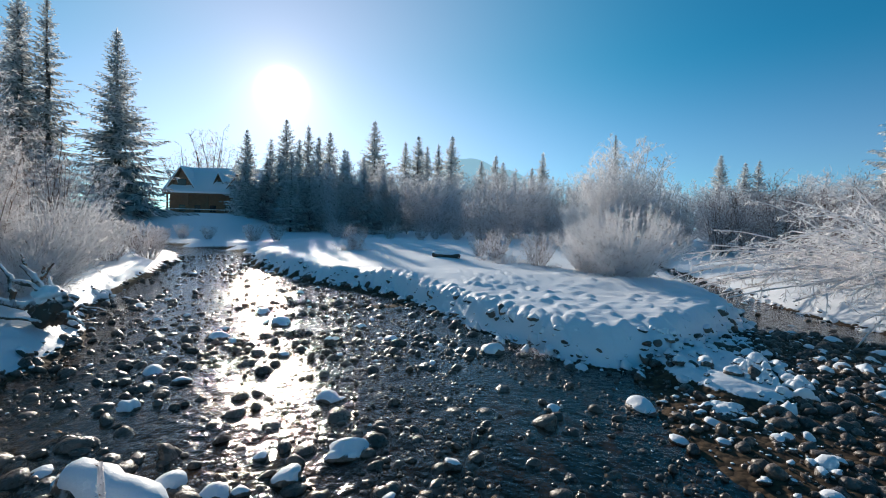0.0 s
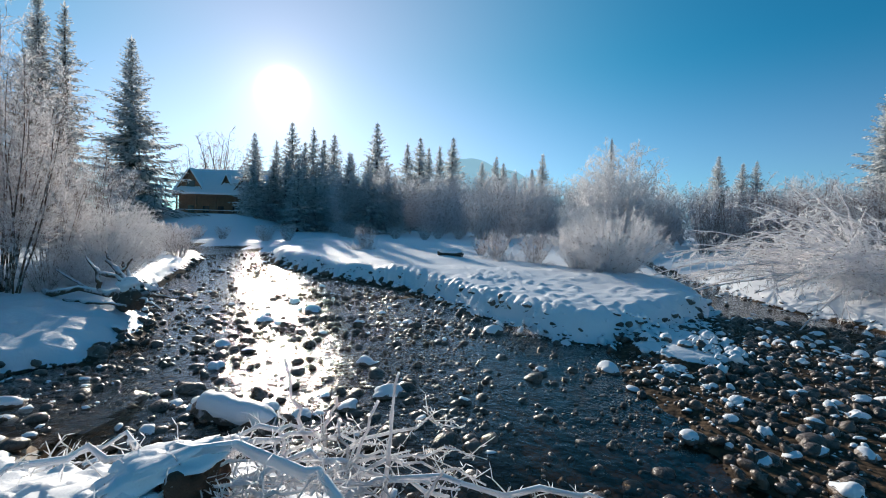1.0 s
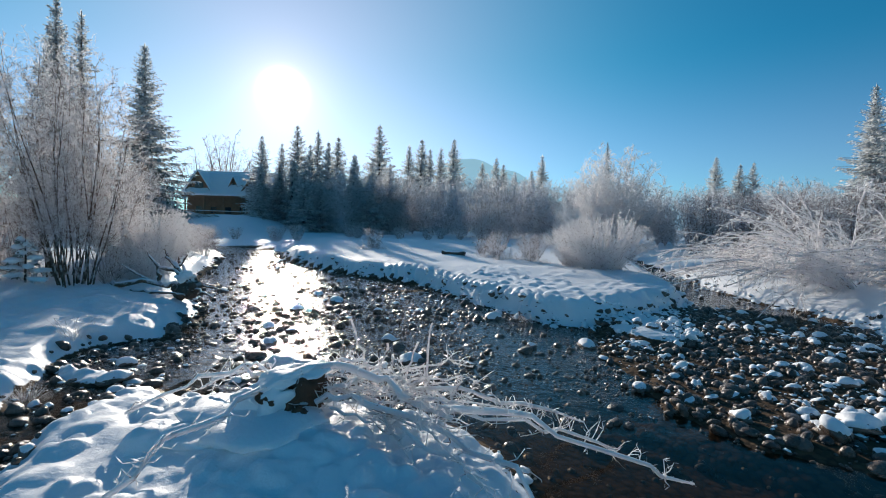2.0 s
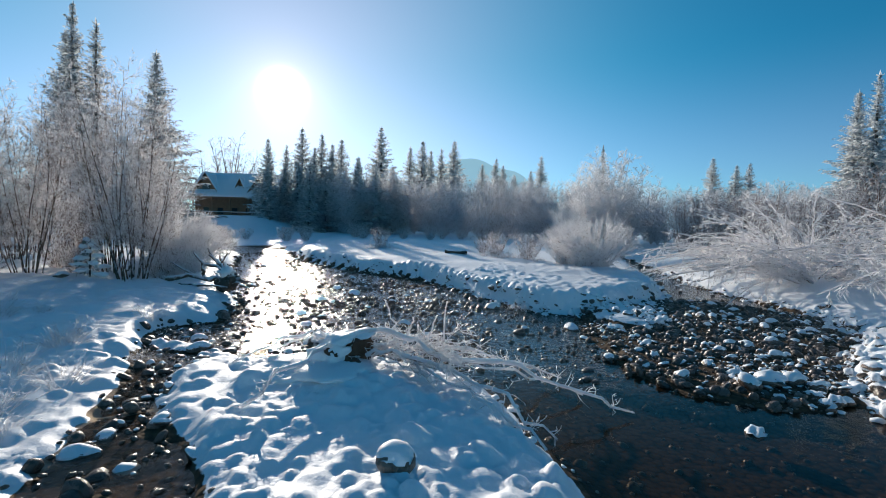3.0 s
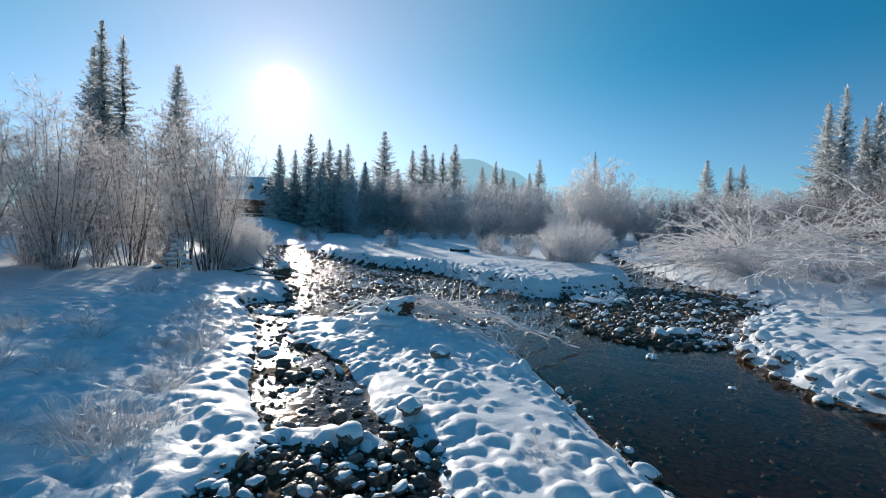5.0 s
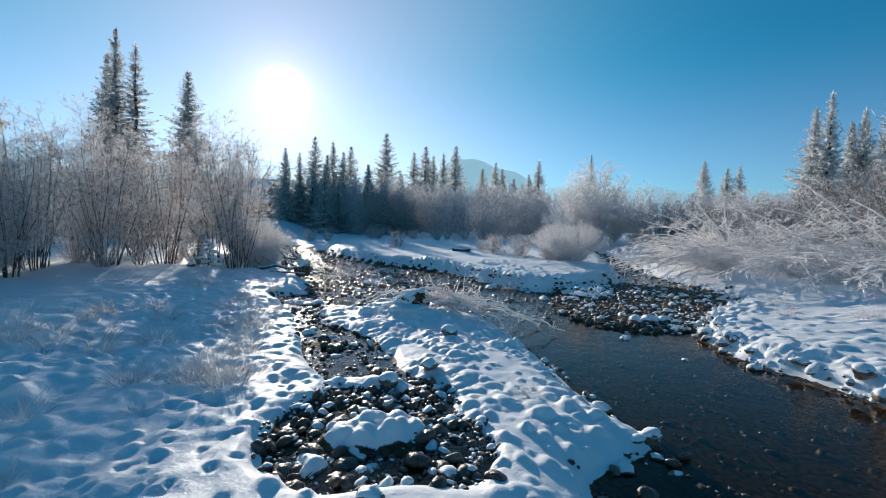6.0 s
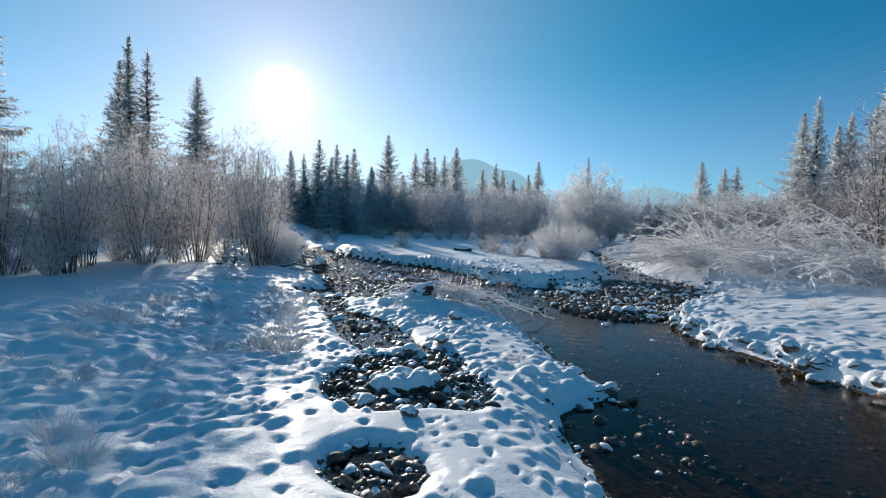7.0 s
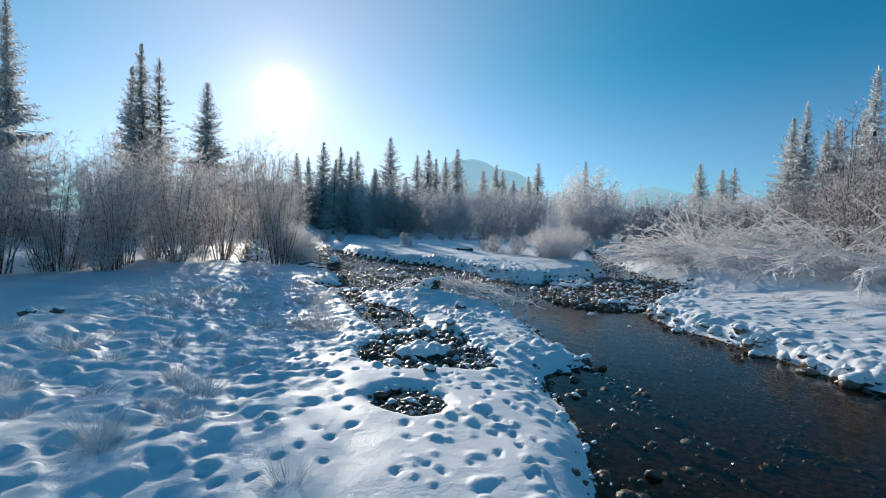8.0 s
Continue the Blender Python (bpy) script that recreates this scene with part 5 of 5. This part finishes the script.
sapling()
boulder(-11.6, 7.3, 0.22, 0.25, seed=60)
boulder(-10.1, -5.9, 0.2, 0.2, seed=61)
boulder(-9.8, -5.5, 0.16, 0.2, seed=62)


# ---------------------------------------------------------------- timber house on the knoll
def box(bm, x0, x1, y0, y1, z0, z1):
    m = Matrix.Translation(((x0 + x1) / 2, (y0 + y1) / 2, (z0 + z1) / 2)) @ Matrix.Diagonal((x1 - x0, y1 - y0, z1 - z0, 1))
    bmesh.ops.create_cube(bm, size=1, matrix=m)
    return bm


def slab(bm, pts, thick):
    """A thick sheet over the corners given, in order round."""
    low = [bm.verts.new(p) for p in pts]
    up = [bm.verts.new(Vector(p) + Vector((0, 0, thick))) for p in pts]
    bm.faces.new(low[::-1])
    bm.faces.new(up)
    n = len(pts)
    for i in range(n):
        bm.faces.new((low[i], low[(i + 1) % n], up[(i + 1) % n], up[i]))
    return bm


def build_house():
    root = tagged(new("house"), "dark timber chalet with steep snow-covered roof and dormers", "house")
    x0, x1, y0, ym, y1 = -41.8, -28.0, 66.0, 70.2, 74.4
    base, eave, ridge = 2.2, 5.95, 9.9
    wall = part("wall", box(bmesh.new(), x0 + 0.6, x1 - 0.6, y0 + 0.9, y1 - 0.9, base, eave + 0.5), TIMBER, root)
    plinth = part("plinth", box(bmesh.new(), x0 + 0.5, x1 - 0.5, y0 + 0.8, y1 - 0.8, base - 1.0, base + 0.5), STONE, root, "grey stone plinth")
    for k in range(6):
        part("log_course", box(bmesh.new(), x0 + 0.55, x1 - 0.55, y0 + 0.82, y0 + 0.95, base + 0.62 + k * 0.45, base + 0.95 + k * 0.45), TIMBER, wall)
    for k in range(5):
        wx = x0 + 2.0 + k * 2.3
        w = part("window", box(bmesh.new(), wx, wx + 1.1, y0 + 0.74, y0 + 0.84, base + 1.2, base + 2.4), TIMBER, root)
        part("pane", box(bmesh.new(), wx + 0.1, wx + 1.0, y0 + 0.72, y0 + 0.735, base + 1.3, base + 2.3), GLASS, w)
    part("roof", slab(bmesh.new(), [(x0, y0, eave), (x1, y0, eave), (x1, ym, ridge), (x0, ym, ridge)], 0.3), TIMBER, root)
    part("roof", slab(bmesh.new(), [(x0, ym, ridge), (x1, ym, ridge), (x1, y1, eave), (x0, y1, eave)], 0.3), TIMBER, root)
    part("roof_snow", slab(bmesh.new(), [(x0 - 0.05, y0 - 0.08, eave + 0.28), (x1 + 0.05, y0 - 0.08, eave + 0.28), (x1 + 0.05, ym, ridge + 0.32), (x0 - 0.05, ym, ridge + 0.32)], 0.28), SNOW, root, "thick snow on the roof")
    part("gable_wall", slab(bmesh.new(), [(x0 + 0.7, y0 + 0.9, eave), (x0 + 0.7, y1 - 0.9, eave), (x0 + 0.7, ym, ridge - 0.3)], 0.02), TIMBER, root)
    # cross gables and a small dormer in the front slope
    for gx, gw, gh, fy in ((x0 + 2.4, 2.1, 3.2, y0 + 0.5), (x1 - 2.6, 2.1, 3.0, y0 + 0.5), (x0 + 7.6, 0.95, 2.0, y0 + 1.3)):
        zb = eave + 0.8 if gw > 1 else eave + 1.3
        d = part("dormer", box(bmesh.new(), gx - gw + 0.25, gx + gw - 0.25, fy + 0.5, fy + 3.2, zb - (0.0 if gw > 1 else 0.4), zb + 0.25), TIMBER, root)
        bm = bmesh.new()
        tri = [bm.verts.new(p) for p in ((gx - gw + 0.3, fy + 0.45, zb + 0.2), (gx + gw - 0.3, fy + 0.45, zb + 0.2), (gx, fy + 0.45, zb + gh - 0.15))]
        back = [bm.verts.new(v.co + Vector((0, 0.2, 0))) for v in tri]
        bm.faces.new(tri)
        bm.faces.new(back[::-1])
        for i in range(3):
            bm.faces.new((tri[i], back[i], back[(i + 1) % 3], tri[(i + 1) % 3]))
        part("gable", bm, TIMBER, d)
        for s in (-1, 1):
            depth = 4.4 if gw > 1 else 2.4
            corners = [(gx + s * gw, fy, zb), (gx, fy, zb + gh), (gx, fy + depth, zb + gh), (gx + s * gw, fy + depth, zb)]
            part("dormer_roof", slab(bmesh.new(), corners if s < 0 else corners[::-1], 0.14), TIMBER, d)
            raised = [(cx, cy, cz + 0.16) for cx, cy, cz in corners]
            part("dormer_snow", slab(bmesh.new(), raised if s < 0 else raised[::-1], 0.2), SNOW, d, "snow on the dormer roof")
        part("dormer_window", box(bmesh.new(), gx - gw * 0.3, gx + gw * 0.3, fy + 0.38, fy + 0.44, zb + 0.3, zb + gh * 0.5), GLASS, d)
    # balcony under the eaves
    balcony = part("balcony", box(bmesh.new(), x0 + 0.8, x1 - 0.8, y0 - 0.5, y0 + 0.8, base + 0.55, base + 0.7), TIMBER, root)
    part("rail", box(bmesh.new(), x0 + 0.8, x1 - 0.8, y0 - 0.5, y0 - 0.42, base + 1.5, base + 1.6), TIMBER, balcony)
    part("snow_on_rail", box(bmesh.new(), x0 + 0.8, x1 - 0.8, y0 - 0.53, y0 - 0.38, base + 1.605, base + 1.7), SNOW, balcony)
    for k in range(22):
        bx = x0 + 0.9 + k * (x1 - x0 - 1.8) / 21
        part("baluster", box(bmesh.new(), bx - 0.04, bx + 0.04, y0 - 0.48, y0 - 0.44, base + 0.7, base + 1.5), TIMBER, balcony)
    for k in range(5):
        bx = x0 + 1.0 + k * (x1 - x0 - 2.0) / 4
        part("post", box(bmesh.new(), bx - 0.1, bx + 0.1, y0 - 0.45, y0 - 0.25, base - 1.0, eave + 0.1), TIMBER, root)


build_house()
oaks = [shrub("bare_tree", "tall bare broad-crowned tree behind the house", "tree", 141, 15.0, 11, 0.6, 11, 9, 0.17, 0.3, thick=0.13, fine=0.028, start=0.2, trunk=0.22, split=False, more=2)]
plant(oaks, [(-43.2, 84, 1.08), (-39.6, 86, 1.0), (-51, 87, 0.95)], 13)
